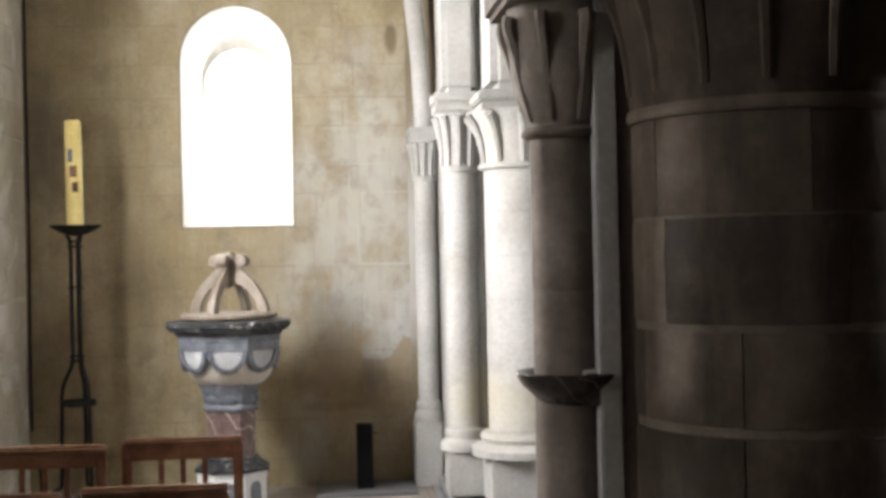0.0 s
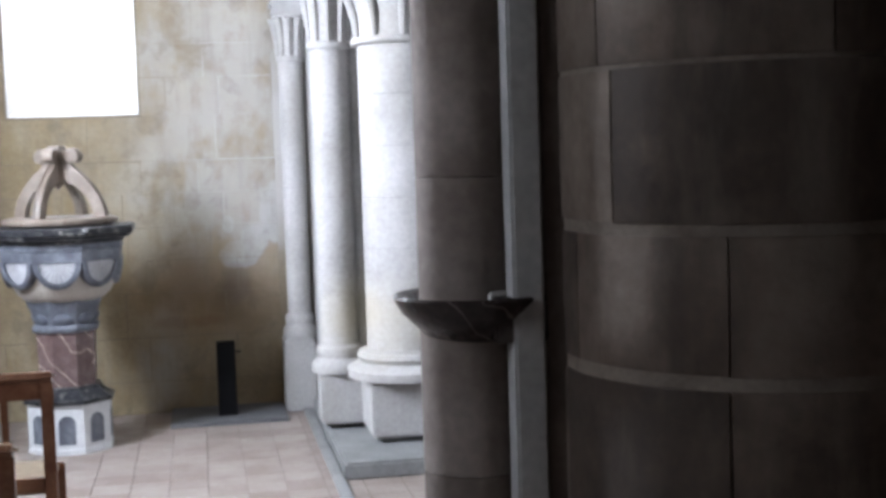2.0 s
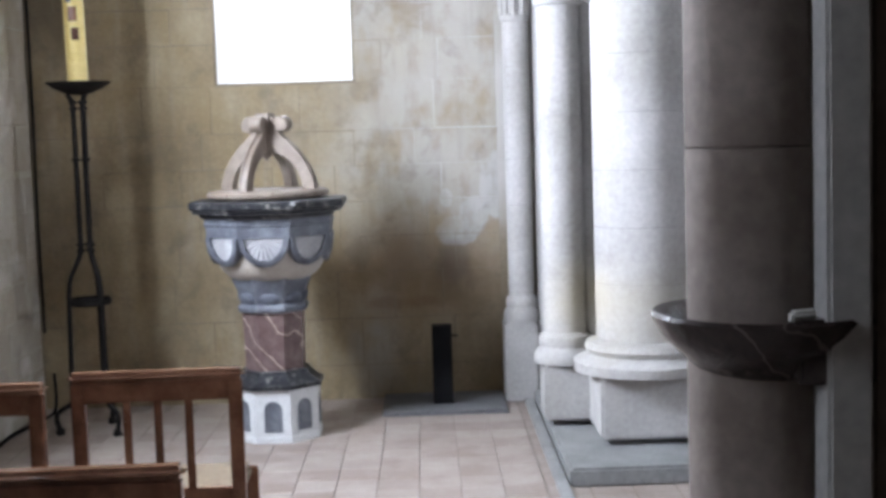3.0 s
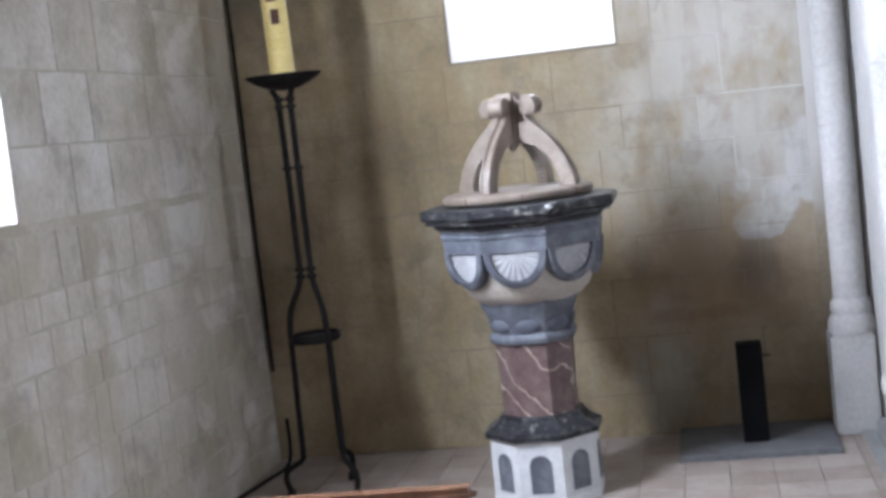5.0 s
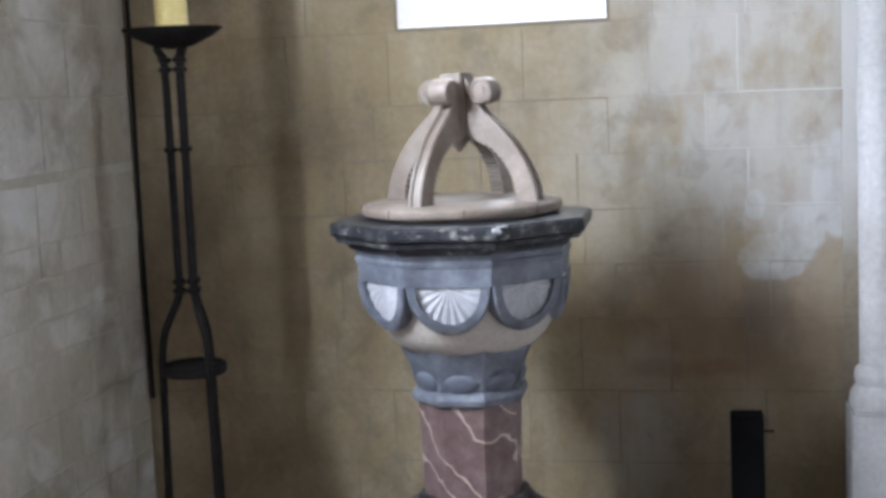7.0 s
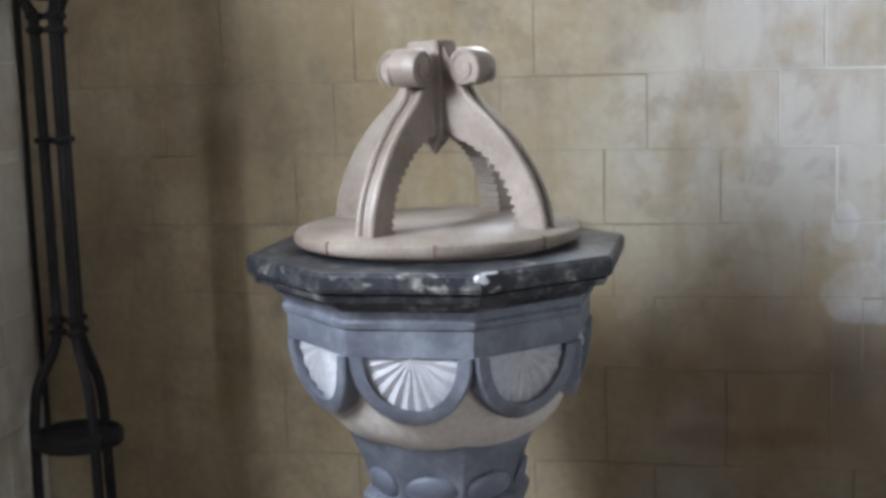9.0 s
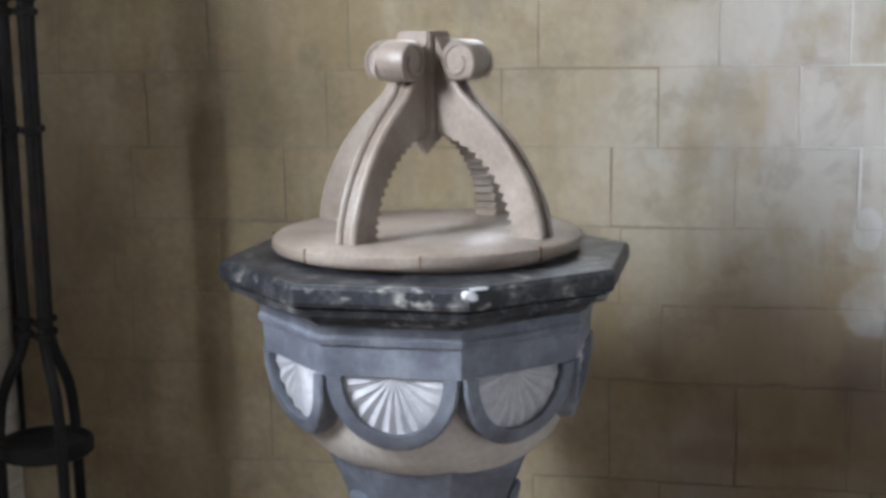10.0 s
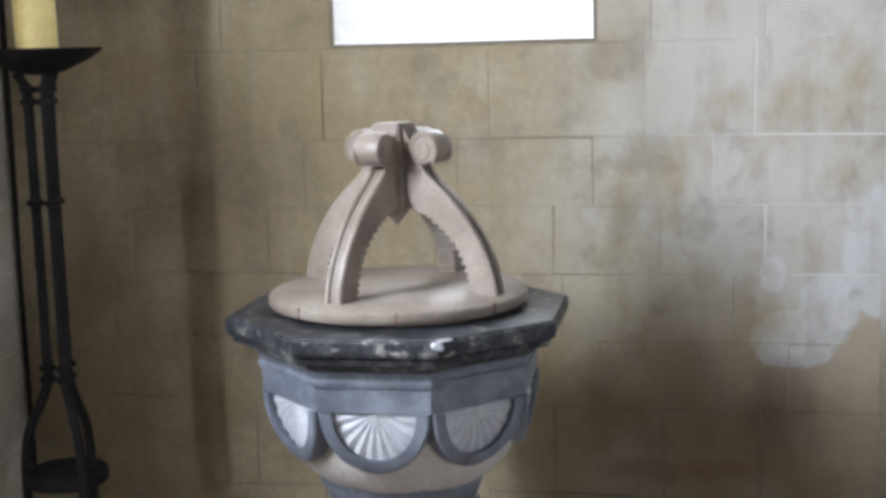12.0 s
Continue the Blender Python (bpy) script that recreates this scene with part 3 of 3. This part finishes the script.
def curved_block(z0, z1, a0, a1, r):
    """One block of a round shaft: a bent slab with eased edges, angles in degrees."""
    own = bmesh.new()
    n = max(3, round((a1 - a0) / 6))
    prof = [(r - 0.006, z0), (r - 0.0015, z0 + 0.001), (r, z0 + 0.006), (r + 0.0006, (z0 + z1) / 2), (r, z1 - 0.006), (r - 0.0015, z1 - 0.001), (r - 0.006, z1)]
    cols = []
    for i in range(n + 1):
        a = radians(a0 + (a1 - a0) * i / n)
        cols.append([own.verts.new((BX + q * math.cos(a), BY + q * math.sin(a), z)) for q, z in prof])
    for p, q in zip(cols, cols[1:]):
        for i in range(len(prof) - 1):
            own.faces.new((p[i], q[i], q[i + 1], p[i + 1]))
    own.faces.new(cols[0])
    own.faces.new(cols[-1][::-1])
    return own


random.seed(12)
for z0, z1, low, cuts in ((0.0, 0.262, 0.01, (-150, -70)), (0.262, 0.52, 0.012, (-170, -96)), (0.52, 0.79, 0.014, (-146, -75)), (0.79, 1.063, 0.008, (-182, -123)),
                          (1.063, 1.303, 0.024, (-172, -123)), (1.303, 1.57, 0.020, (-155, -85)), (1.57, 1.81, 0.007, (-160, -98))):
    edges = (-262, *cuts, 20, 98)
    for a0, a1 in zip(edges, edges[1:]):
        g = random.uniform(0.25, 0.45)
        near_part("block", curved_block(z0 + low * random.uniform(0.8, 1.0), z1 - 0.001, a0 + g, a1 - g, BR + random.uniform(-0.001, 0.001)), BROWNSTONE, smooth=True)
near_part("arch_moulding", box((1.10, -4.8, 2.255), (1.286, -4.35, 4.59), 0.04))

stoup = thing("holy_water_stoup", (1.19, -4.62, 1.09), "dark brown veined marble holy water stoup fixed to the pier", "stoup")
part("bowl", lathe([(0.0, 0.0), (0.05, 0.002), (0.095, 0.025), (0.135, 0.065), (0.150, 0.093), (0.146, 0.098), (0.128, 0.095), (0.09, 0.05), (0.0, 0.035)], 40), STOUP, stoup, smooth=True)
part("bracket", box((0.01, -0.118, 0.016), (0.114, 0.04, 0.097), 0.006), STOUP, stoup, "square marble bracket")
part("folded_paper", moved(box((-0.05, -0.03, 0.06), (0.06, 0.03, 0.108), 0.004), pose(0.05, -0.03, 0, 8, 0, 15)), REVEAL, stoup, "pale block lying in the bowl")

# ---- baptismal font ----
V = radians(22.5)
font = thing("baptismal_font", (0, 0, 0), "octagonal marble baptismal font with shell lunettes on a red marble shaft", "font")


def oct_part(name, profile, mat, label=""):
    bm = lathe(profile, 8, V)
    return part(name, bm, mat, font, label)


plinth = oct_part("plinth", [(0.222, -0.006), (0.222, 0.02), (0.218, 0.03), (0.218, 0.24), (0.222, 0.25)], PLINTH, "white stone plinth with grey arched panels")
apo = 0.218 * math.cos(V)
for k in range(8):
    a = k * 45
    bm = slab(arch_outline(-0.042, 0.042, 0.05, 0.155, 10), 0.006, bevel=0.0015)
    part("arched_panel", moved(bm, pose(0, 0, 0, 0, 0, a) @ pose(0, -apo - 0.003, 0)), BLUE, plinth, "blue-grey marble arched panel")
oct_part("base_moulding", [(0.236, 0.25), (0.236, 0.268), (0.215, 0.278), (0.19, 0.295), (0.172, 0.312), (0.165, 0.33)], SLATE, "dark marble base moulding")
oct_part("shaft", [(0.148, 0.325), (0.150, 0.45), (0.155, 0.612)], RED, "red marble shaft with pale veins")
oct_part("necking", [(0.160, 0.605), (0.172, 0.612), (0.176, 0.628), (0.170, 0.642), (0.158, 0.648)], BLUE, "blue-grey marble moulding")
collar = oct_part("collar", [(0.156, 0.645), (0.160, 0.675), (0.180, 0.725), (0.195, 0.755), (0.200, 0.775)], BLUE, "flared blue-grey marble collar")
for k in range(8):
    bm = bmesh.new()
    bmesh.ops.create_uvsphere(bm, u_segments=12, v_segments=8, radius=1)
    bmesh.ops.scale(bm, vec=(0.052, 0.012, 0.032), verts=bm.verts[:])
    part("tongue", moved(bm, pose(0, 0, 0, 0, 0, 45 * k) @ pose(0, -0.152, 0.672, 20)), TONGUE, collar, "rounded leaf tongue", smooth=True)
part("cup", lathe([(0.185, 0.765), (0.205, 0.778), (0.233, 0.806), (0.251, 0.84), (0.262, 0.885), (0.270, 0.976)], 40), CUP, font, "buff stone rounded cup", smooth=True)
oct_part("bowl_wall", [(0.290, 0.968), (0.311, 0.970), (0.315, 1.022), (0.321, 1.026), (0.323, 1.036), (0.318, 1.042), (0.322, 1.062)], BLUE, "blue-grey marble band")
rim = oct_part("rim", [(0.322, 1.058), (0.335, 1.066), (0.345, 1.080), (0.372, 1.084), (0.375, 1.096), (0.369, 1.099), (0.385, 1.102), (0.389, 1.110), (0.389, 1.132), (0.382, 1.140), (0.25, 1.143)], SLATE, "dark chipped marble rim with white veins")
# pale lumps added for the window's reflection at the front right corner
for x, y, z, sx, sy, sz, a in ((0.148, -0.356, 1.128, 0.016, 0.011, 0.011, 20), (0.160, -0.346, 1.1385, 0.020, 0.010, 0.003, 45)):
    bm = bmesh.new()
    bmesh.ops.create_icosphere(bm, subdivisions=2, radius=1)
    for v in bm.verts:
        v.co *= random.uniform(0.75, 1.1)
    bmesh.ops.scale(bm, vec=(sx, sy, sz), verts=bm.verts[:])
    part("chip", moved(bm, pose(x, y, z, 0, 0, a)), SHELL, rim, "pale lump standing in for the window's glint on the rim", smooth=True)
apo = 0.312 * math.cos(V)


def lobe_outline(r, z, steps=16):
    return [(r * math.cos(math.pi + math.pi * k / steps), z + 1.17 * r * math.sin(math.pi + math.pi * k / steps)) for k in range(steps + 1)]


def lean(z):
    """How far the lunettes bend in under the bowl at a height."""
    return 1.25 * max(0.0, 0.972 - z) ** 2


for k in range(8):
    turn = pose(0, 0, 0, 0, 0, 45 * k)
    outer, inner = lobe_outline(0.1165, 0.972), lobe_outline(0.089, 0.969)
    bm = bmesh.new()
    rows = []
    for outline, y in ((outer, 0.055), (outer, 0.004), ([(x * 0.97, 0.972 + (z - 0.972) * 0.97) for x, z in outer], 0.0), (inner, 0.0), (inner, 0.012)):
        rows.append([bm.verts.new((x, y + lean(z), z)) for x, z in outline])
    for a, b in zip(rows, rows[1:]):
        for i in range(len(a) - 1):
            bm.faces.new((a[i], a[i + 1], b[i + 1], b[i]))
    bm.faces.new([r[0] for r in rows])
    bm.faces.new([r[-1] for r in rows])
    lobe = part("lobe", moved(bm, turn @ pose(0, -apo - 0.006, 0)), BLUE, font, "rounded blue-grey marble lunette frame", smooth=True)
    bm = bmesh.new()
    n = 40
    hub = bm.verts.new((0, 0.008, 0.967))
    rings = []
    for q, lift in ((0.25, 0.004), (0.7, 0.0), (1.0, 0.003)):
        ring = []
        for i in range(n + 1):
            a = math.pi + math.pi * i / n
            wave = 0.5 - 0.5 * math.cos(2 * math.pi * i / n * 10)
            z = 0.968 + 1.17 * 0.089 * q * math.sin(a)
            ring.append(bm.verts.new((0.089 * q * math.cos(a), 0.013 - 0.0055 * wave * min(1, q * 1.3) + lift + lean(z), z)))
        rings.append(ring)
    for i in range(n):
        bm.faces.new((hub, rings[0][i], rings[0][i + 1]))
        for a, b in zip(rings, rings[1:]):
            bm.faces.new((a[i], b[i], b[i + 1], a[i + 1]))
    part("shell", moved(bm, turn @ pose(0, -apo - 0.004, 0)), SHELL, lobe, "white carved scallop shell", smooth=True)

# ---- font cover ----
cover = thing("font_cover", (-0.004, 0, 1.1435), "pale oak font cover with four scrolled arms on a round board", "cover")
bm = lathe([(0.256, 0.0), (0.258, 0.008), (0.283, 0.010), (0.288, 0.017), (0.287, 0.031), (0.279, 0.037), (0.264, 0.038), (0.258, 0.042), (0.0, 0.043)], 64)
part("board", bm, OAK, cover, "round limed oak board", smooth=True)
for k in range(8):
    part("rim_joint", moved(box((0.270, -0.0012, 0.011), (0.2890, 0.0012, 0.0345)), pose(0, 0, 0, 0, 0, 11 + 45 * k)), WALNUT, cover, "dark open joint in the board's rim")
outer = curve_points([(0.248, 0, 0.033), (0.241, 0, 0.078), (0.220, 0, 0.132), (0.184, 0, 0.19), (0.136, 0, 0.243), (0.088, 0, 0.284), (0.066, 0, 0.312)], 5)
inner = curve_points([(0.186, 0, 0.033), (0.182, 0, 0.072), (0.164, 0, 0.120), (0.130, 0, 0.164), (0.084, 0, 0.198), (0.035, 0, 0.216)], 6)
for k in range(4):
    turn = pose(0.007, 0, 0, 0, 0, -22.5 - 90 + 90 * k)
    teeth = []
    for i, p in enumerate(inner):
        teeth.append((p.x + (0.010 if i % 2 and i > 2 else 0.0), p.z + (0.004 if i % 2 and i > 2 else 0.0)))
    outline = [(p.x, p.z) for p in outer] + [(0.052, 0.36), (0.03, 0.395), (0.03, 0.22)] + teeth[::-1]
    bm = slab(outline, 0.044)
    arm = part("arm", moved(bm, turn @ pose(0, -0.022, 0)), OAK, cover, "curved oak arm with a notched inner edge")
    bm = None
    for side in (-1, 1):
        bm = tube([(p.x + 0.001, side * 0.0155, p.z) for p in outer], 0.0065, 8, bm)
    part("bead", moved(bm, turn), OAK, arm, "rounded edge bead", smooth=True)
    spiral = []
    for i in range(34):
        a = -0.9 + 2 * math.pi * 1.25 * i / 33
        r = 0.038 - 0.024 * i / 33
        spiral.append((0.084 + r * math.cos(a), 0.348 + r * math.sin(a)))
    bm = moved(lathe([(0.034, -0.029), (0.037, -0.024), (0.037, 0.024), (0.034, 0.029)], 28), pose(0.084, 0, 0.350, 90))
    scroll = part("scroll", moved(bm, turn), OAK, arm, "turned oak volute", smooth=True)
    bm = None
    for side in (-1, 1):
        bm = tube([(x, side * 0.029, z) for x, z in spiral], 0.0035, 6, bm)
    part("volute_line", moved(bm, turn), OAK, arm, smooth=True)
part("post", moved(box((-0.036, -0.036, 0.215), (0.036, 0.036, 0.402), 0.004), pose(0, 0, 0, 0, 0, -22.5)), OAK, cover, "square oak centre post")
part("pendant", moved(lathe([(0.0, 0.175), (0.028, 0.205), (0.036, 0.222)], 4, radians(45)), pose(0, 0, 0, 0, 0, -22.5)), OAK, cover, "pointed oak pendant")

# ---- candle stand ----
stand = thing("candle_stand", (-0.926, 0.19, 0), "tall black wrought iron candle stand on three legs", "candle stand")
part("dish", lathe([(0.02, 1.665), (0.06, 1.672), (0.12, 1.70), (0.152, 1.722), (0.155, 1.728), (0.148, 1.727), (0.06, 1.69), (0.0, 1.685)], 36), IRON, stand, "shallow iron drip dish", smooth=True)
for k in range(3):
    a = radians(-42 + 120 * k)
    c, s = math.cos(a), math.sin(a)
    line = [(0.055, 1.672), (0.040, 1.645), (0.032, 1.61), (0.030, 1.35), (0.030, 1.0), (0.030, 0.915), (0.045, 0.86), (0.085, 0.775), (0.098, 0.70), (0.100, 0.64), (0.104, 0.40), (0.108, 0.19), (0.114, 0.15), (0.150, 0.13), (0.184, 0.105), (0.188, 0.065), (0.172, 0.02)]
    pts = curve_points([(c * r, s * r, z) for r, z in line], 4)
    leg = part("leg", tube(pts, 0.0125, 8), IRON, stand, smooth=True)
    part("foot", tube([(c * 0.168, s * 0.168, 0.03), (c * 0.172, s * 0.172, 0.012), (c * 0.19, s * 0.19, 0.0)], [0.016, 0.022, 0.018], 8), IRON, leg, smooth=True)
for z in (1.60, 1.63, 1.352, 0.935, 0.905):
    bm = None
    for k in range(3):
        a = radians(-42 + 120 * k)
        bm = lathe([(0.014, z - 0.009), (0.021, z - 0.005), (0.021, z + 0.005), (0.014, z + 0.009)], 12, bm=bm, centre=(0.03 * math.cos(a), 0.03 * math.sin(a)))
    part("collar", bm, IRON, stand, smooth=True)
part("stretcher_plate", lathe([(0.0, 0.635), (0.098, 0.635), (0.104, 0.64), (0.104, 0.665), (0.098, 0.67), (0.09, 0.655), (0.0, 0.655)], 24), IRON, stand, smooth=True)
candle = thing("candle", (-0.926, 0.19, 1.6875), "thick yellow wax paschal candle, slightly leaning", "candle")
part("wax", moved(lathe([(0.05, 0.0), (0.05, 0.66), (0.044, 0.675), (0.02, 0.67), (0.0, 0.665)], 28), pose(0, 0, 0, 0, -0.6, 0)), WAX, candle, smooth=True)
for z0, z1, a0, a1, m in ((0.33, 0.40, -110, -60, "red"), (0.42, 0.50, -120, -85, "dark"), (0.24, 0.30, -95, -55, "red")):
    bm = lathe([(0.0503, z0), (0.0508, z0 + 0.002), (0.0508, z1 - 0.002), (0.0503, z1)], 8, radians(a0), arc=a1 - a0)
    part("painted_mark", moved(bm, pose(0, 0, 0, 0, -0.6, 0)), WALNUT if m == "red" else TONGUE, candle, "faded painted mark on the wax")
part("wick", tube([(-0.007, 0, 0.66), (-0.006, 0.002, 0.69)], 0.002, 6), BLACK, candle)

# ---- prayer chairs ----


def chair(place, turn, label, width=0.47, height=0.80):
    ob = thing("prayer_chair", (place[0], place[1], 0), label, "chair", "church chairs", turn=turn)
    w = width / 2
    bm = box((-w - 0.008, -0.022, height - 0.030), (w + 0.008, 0.034, height), 0.013, segments=5)
    part("top_rail", bm, RAIL_GLEAM, ob, "polished rounded top rail", smooth=True)
    part("rail", box((-w + 0.03, -0.012, height - 0.085), (w - 0.03, 0.014, height - 0.029), 0.003), WALNUT, ob)
    for s in (-1, 1):
        part("post", box((s * (w - 0.02) - 0.019, -0.017, 0.0), (s * (w - 0.02) + 0.019, 0.019, height - 0.028), 0.005), WALNUT, ob)
        part("leg", box((s * (w - 0.02) - 0.018, 0.345, 0.0), (s * (w - 0.02) + 0.018, 0.381, 0.43), 0.005), WALNUT, ob)
        part("stretcher", box((s * (w - 0.02) - 0.010, 0.02, 0.2), (s * (w - 0.02) + 0.010, 0.345, 0.225), 0.004), WALNUT, ob)
    for k in range(3):
        x = -0.085 + 0.085 * k
        part("slat", box((x - 0.011, -0.007, 0.44), (x + 0.011, 0.009, height - 0.083), 0.003), WALNUT, ob)
    part("lower_rail", box((-w + 0.04, -0.011, 0.42), (w - 0.04, 0.013, 0.465), 0.003), WALNUT, ob)
    part("stretcher", box((-w + 0.04, -0.009, 0.2), (w - 0.04, 0.011, 0.225), 0.004), WALNUT, ob)
    part("seat", box((-w + 0.02, 0.02, 0.405), (w - 0.02, 0.39, 0.44), 0.012), RUSH, ob, "woven rush seat")
    return ob


chair((-0.012, -2.71), 2, "reddish-brown wooden prayer chair with a slatted back")
chair((-0.52, -2.84), -2, "reddish-brown wooden prayer chair with a slatted back")
chair((0.0, -3.69), 1, "dark wooden prayer chair with a curved top rail", 0.47, 0.775)
chair((-0.52, -3.76), -2, "dark wooden prayer chair with a curved top rail", 0.47, 0.775)

# ---- heater stub, slab, pipe and cable ----
slab_ob = thing("floor_slab", (0.81, 0.53, 0), "grey flat stone slab against the wall", "slab")
part("slab_block", box((0.492 - 0.81, 0.29 - 0.53, -0.006), (1.132 - 0.81, 0.79 - 0.53, 0.022), 0.006), SLABSTONE, slab_ob)
post = thing("black_metal_post", (0.807, 0.51, 0.022), "short matt black square metal post on the slab", "post")
part("tube", box((-0.052, -0.045, 0.0), (0.052, 0.045, 0.405), 0.004), BLACK, post)
part("cap", box((-0.049, -0.042, 0.405), (0.049, 0.042, 0.409), 0.001), BLACK, post)
part("lever", tube([(0.05, 0, 0.35), (0.085, 0.005, 0.349)], 0.004, 6), BLACK, post)
pipe = thing("corner_pipe", (-1.325, 0.765, 0), "thin dark pipe running up the wall corner", "pipe")
part("pipe_run", tube(curve_points([(0, 0, 0.42), (-0.004, 0.002, 1.0), (0.003, 0, 1.8), (-0.003, 0.002, 2.8), (0, 0, 4.5)], 5), 0.008, 8), IRON, pipe, smooth=True)
cable = thing("floor_cable", (-1.3, 0.4, 0), "thin dark cable lying along the wall foot", "cable")
part("cord", tube(curve_points([(-0.01, -0.6, 0.012), (-0.02, -0.3, 0.012), (0.02, 0.0, 0.012), (0.05, 0.22, 0.03), (0.02, 0.34, 0.2)], 5), 0.009, 6), BLACK, cable, smooth=True)

# ---- stones of the walls ----


def stone_mesh(w, h, proud, chamfer, name, mat):
    """A dressed block seen from the front: chamfered face, faintly uneven."""
    j = [random.uniform(-0.002, 0.002) for _ in range(8)]
    x, z, c = w / 2, h / 2, chamfer
    v = [(-x + j[0], 0, -z + j[1]), (x + j[2], 0, -z + j[3]), (x + j[4], 0, z + j[5]), (-x + j[6], 0, z + j[7])]
    v += [(a * 1.0, -proud + c, b) for a, _, b in v[:4]]
    v += [(a - math.copysign(c, a), -proud, b - math.copysign(c, b)) for a, _, b in v[:4]]
    f = [(8, 9, 10, 11)]
    for a in (0, 4):
        f += [(a + i, a + (i + 1) % 4, a + 4 + (i + 1) % 4, a + 4 + i) for i in range(4)]
    me = bpy.data.meshes.new(name)
    me.from_pydata(v, [], f)
    me.materials.append(mat)
    return me


def courses(wall, m, x0, x1, z0, z1, heights, widths, joint, proud, mat, hole=None, name="stone", jitter=0.25):
    """Lays blocks in courses over a wall face, leaving out the hole (x0, x1, z0, z1)."""
    z, n = z0, 0
    while z < z1 - 0.05:
        h = min(random.choice(heights), z1 - z)
        spans = [(x0, x1)]
        for edge in (hole[2:] if hole else ()):
            if z < edge - 0.02 and z + h > edge - 0.09:
                h = edge - z
        if hole and z + h > hole[2] + 0.001 and z < hole[3] - 0.001:
            spans = [(x0, hole[0]), (hole[1], x1)]
        for a, b in spans:
            x = a
            first = True
            while x < b - 0.02:
                w = random.uniform(*widths) * (random.uniform(0.4, 1) if first else 1)
                first = False
                if b - x - w < widths[0] * 0.5:
                    w = b - x
                w = min(w, b - x)
                ob = new(name, stone_mesh(w - joint * random.uniform(0.7, 1 + 4 * jitter * jitter), h - joint * random.uniform(0.7, 1 + 4 * jitter * jitter), proud * random.uniform(1 - jitter, 1 + jitter), min(0.004, proud * 0.6), name, mat))
                ob.parent = wall
                ob.matrix_world = m @ pose(x + w / 2, 0, z + h / 2, 0, random.uniform(-2.4, 2.4) * jitter, 0)
                x += w
                n += 1
        z += h
    return n


random.seed(4)
for side in (-1, 1):
    mid, r, spring = 0.018, 0.372, 2.81
    pts = [(mid + side * (r + 0.003), 2.5)] + [(mid + side * r * math.cos(math.pi / 2 * k / 8), spring + r * math.sin(math.pi / 2 * k / 8)) for k in range(9)] + [(mid + side * 0.0, 3.24), (mid + side * (r + 0.003), 3.24)]
    part("spandrel", moved(slab(pts, 0.004), pose(0, WALL_Y - 0.003, 0)), OCHRE, wall_north, "plain ochre stone beside the window head")
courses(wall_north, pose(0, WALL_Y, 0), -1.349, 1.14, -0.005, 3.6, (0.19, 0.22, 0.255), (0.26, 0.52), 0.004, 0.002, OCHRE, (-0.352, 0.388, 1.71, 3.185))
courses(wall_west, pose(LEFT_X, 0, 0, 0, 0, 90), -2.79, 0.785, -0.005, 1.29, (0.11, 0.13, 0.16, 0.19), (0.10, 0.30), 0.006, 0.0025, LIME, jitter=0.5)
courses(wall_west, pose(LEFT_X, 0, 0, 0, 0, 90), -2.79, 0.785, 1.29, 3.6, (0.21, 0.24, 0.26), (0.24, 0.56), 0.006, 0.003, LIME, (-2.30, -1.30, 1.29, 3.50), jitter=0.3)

# ---- floor tiles ----
tile_mesh = bpy.data.meshes.new("tile")
T, B = 0.0835, 0.0815
tile_mesh.from_pydata([(-T, -T, -0.006), (T, -T, -0.006), (T, T, -0.006), (-T, T, -0.006), (-T, -T, -0.002), (T, -T, -0.002), (T, T, -0.002), (-T, T, -0.002), (-B, -B, 0), (B, -B, 0), (B, B, 0), (-B, B, 0)], [],
                      [(8, 9, 10, 11)] + [(a + i, a + (i + 1) % 4, a + 4 + (i + 1) % 4, a + 4 + i) for a in (0, 4) for i in range(4)])
tile_mesh.materials.append(TILE)
for i in range(15):
    for j in range(20):
        ob = new("tile", tile_mesh)
        ob.parent = floor
        ob.matrix_world = pose(-1.27 + 0.17 * i, 0.705 - 0.17 * j, random.uniform(-0.0012, 0.0))
# the rest of the floor, farther back
vs, fs = [], []
for i in range(36):
    for j in range(70):
        x, y = -1.27 + 0.17 * i, 0.705 - 0.17 * j
        if (i < 15 and j < 20) or x > 4.4 or y < -10.9:
            continue
        k = len(vs)
        vs += [(x - B, y - B, -0.001), (x + B, y - B, -0.001), (x + B, y + B, -0.001), (x - B, y + B, -0.001)]
        fs.append((k, k + 1, k + 2, k + 3))
rest = bpy.data.meshes.new("tile_field")
rest.from_pydata(vs, [], fs)
rest.materials.append(TILE)
tagged(new("tile_field", rest), "worn pale terracotta floor tiles", kind="stuff").parent = floor
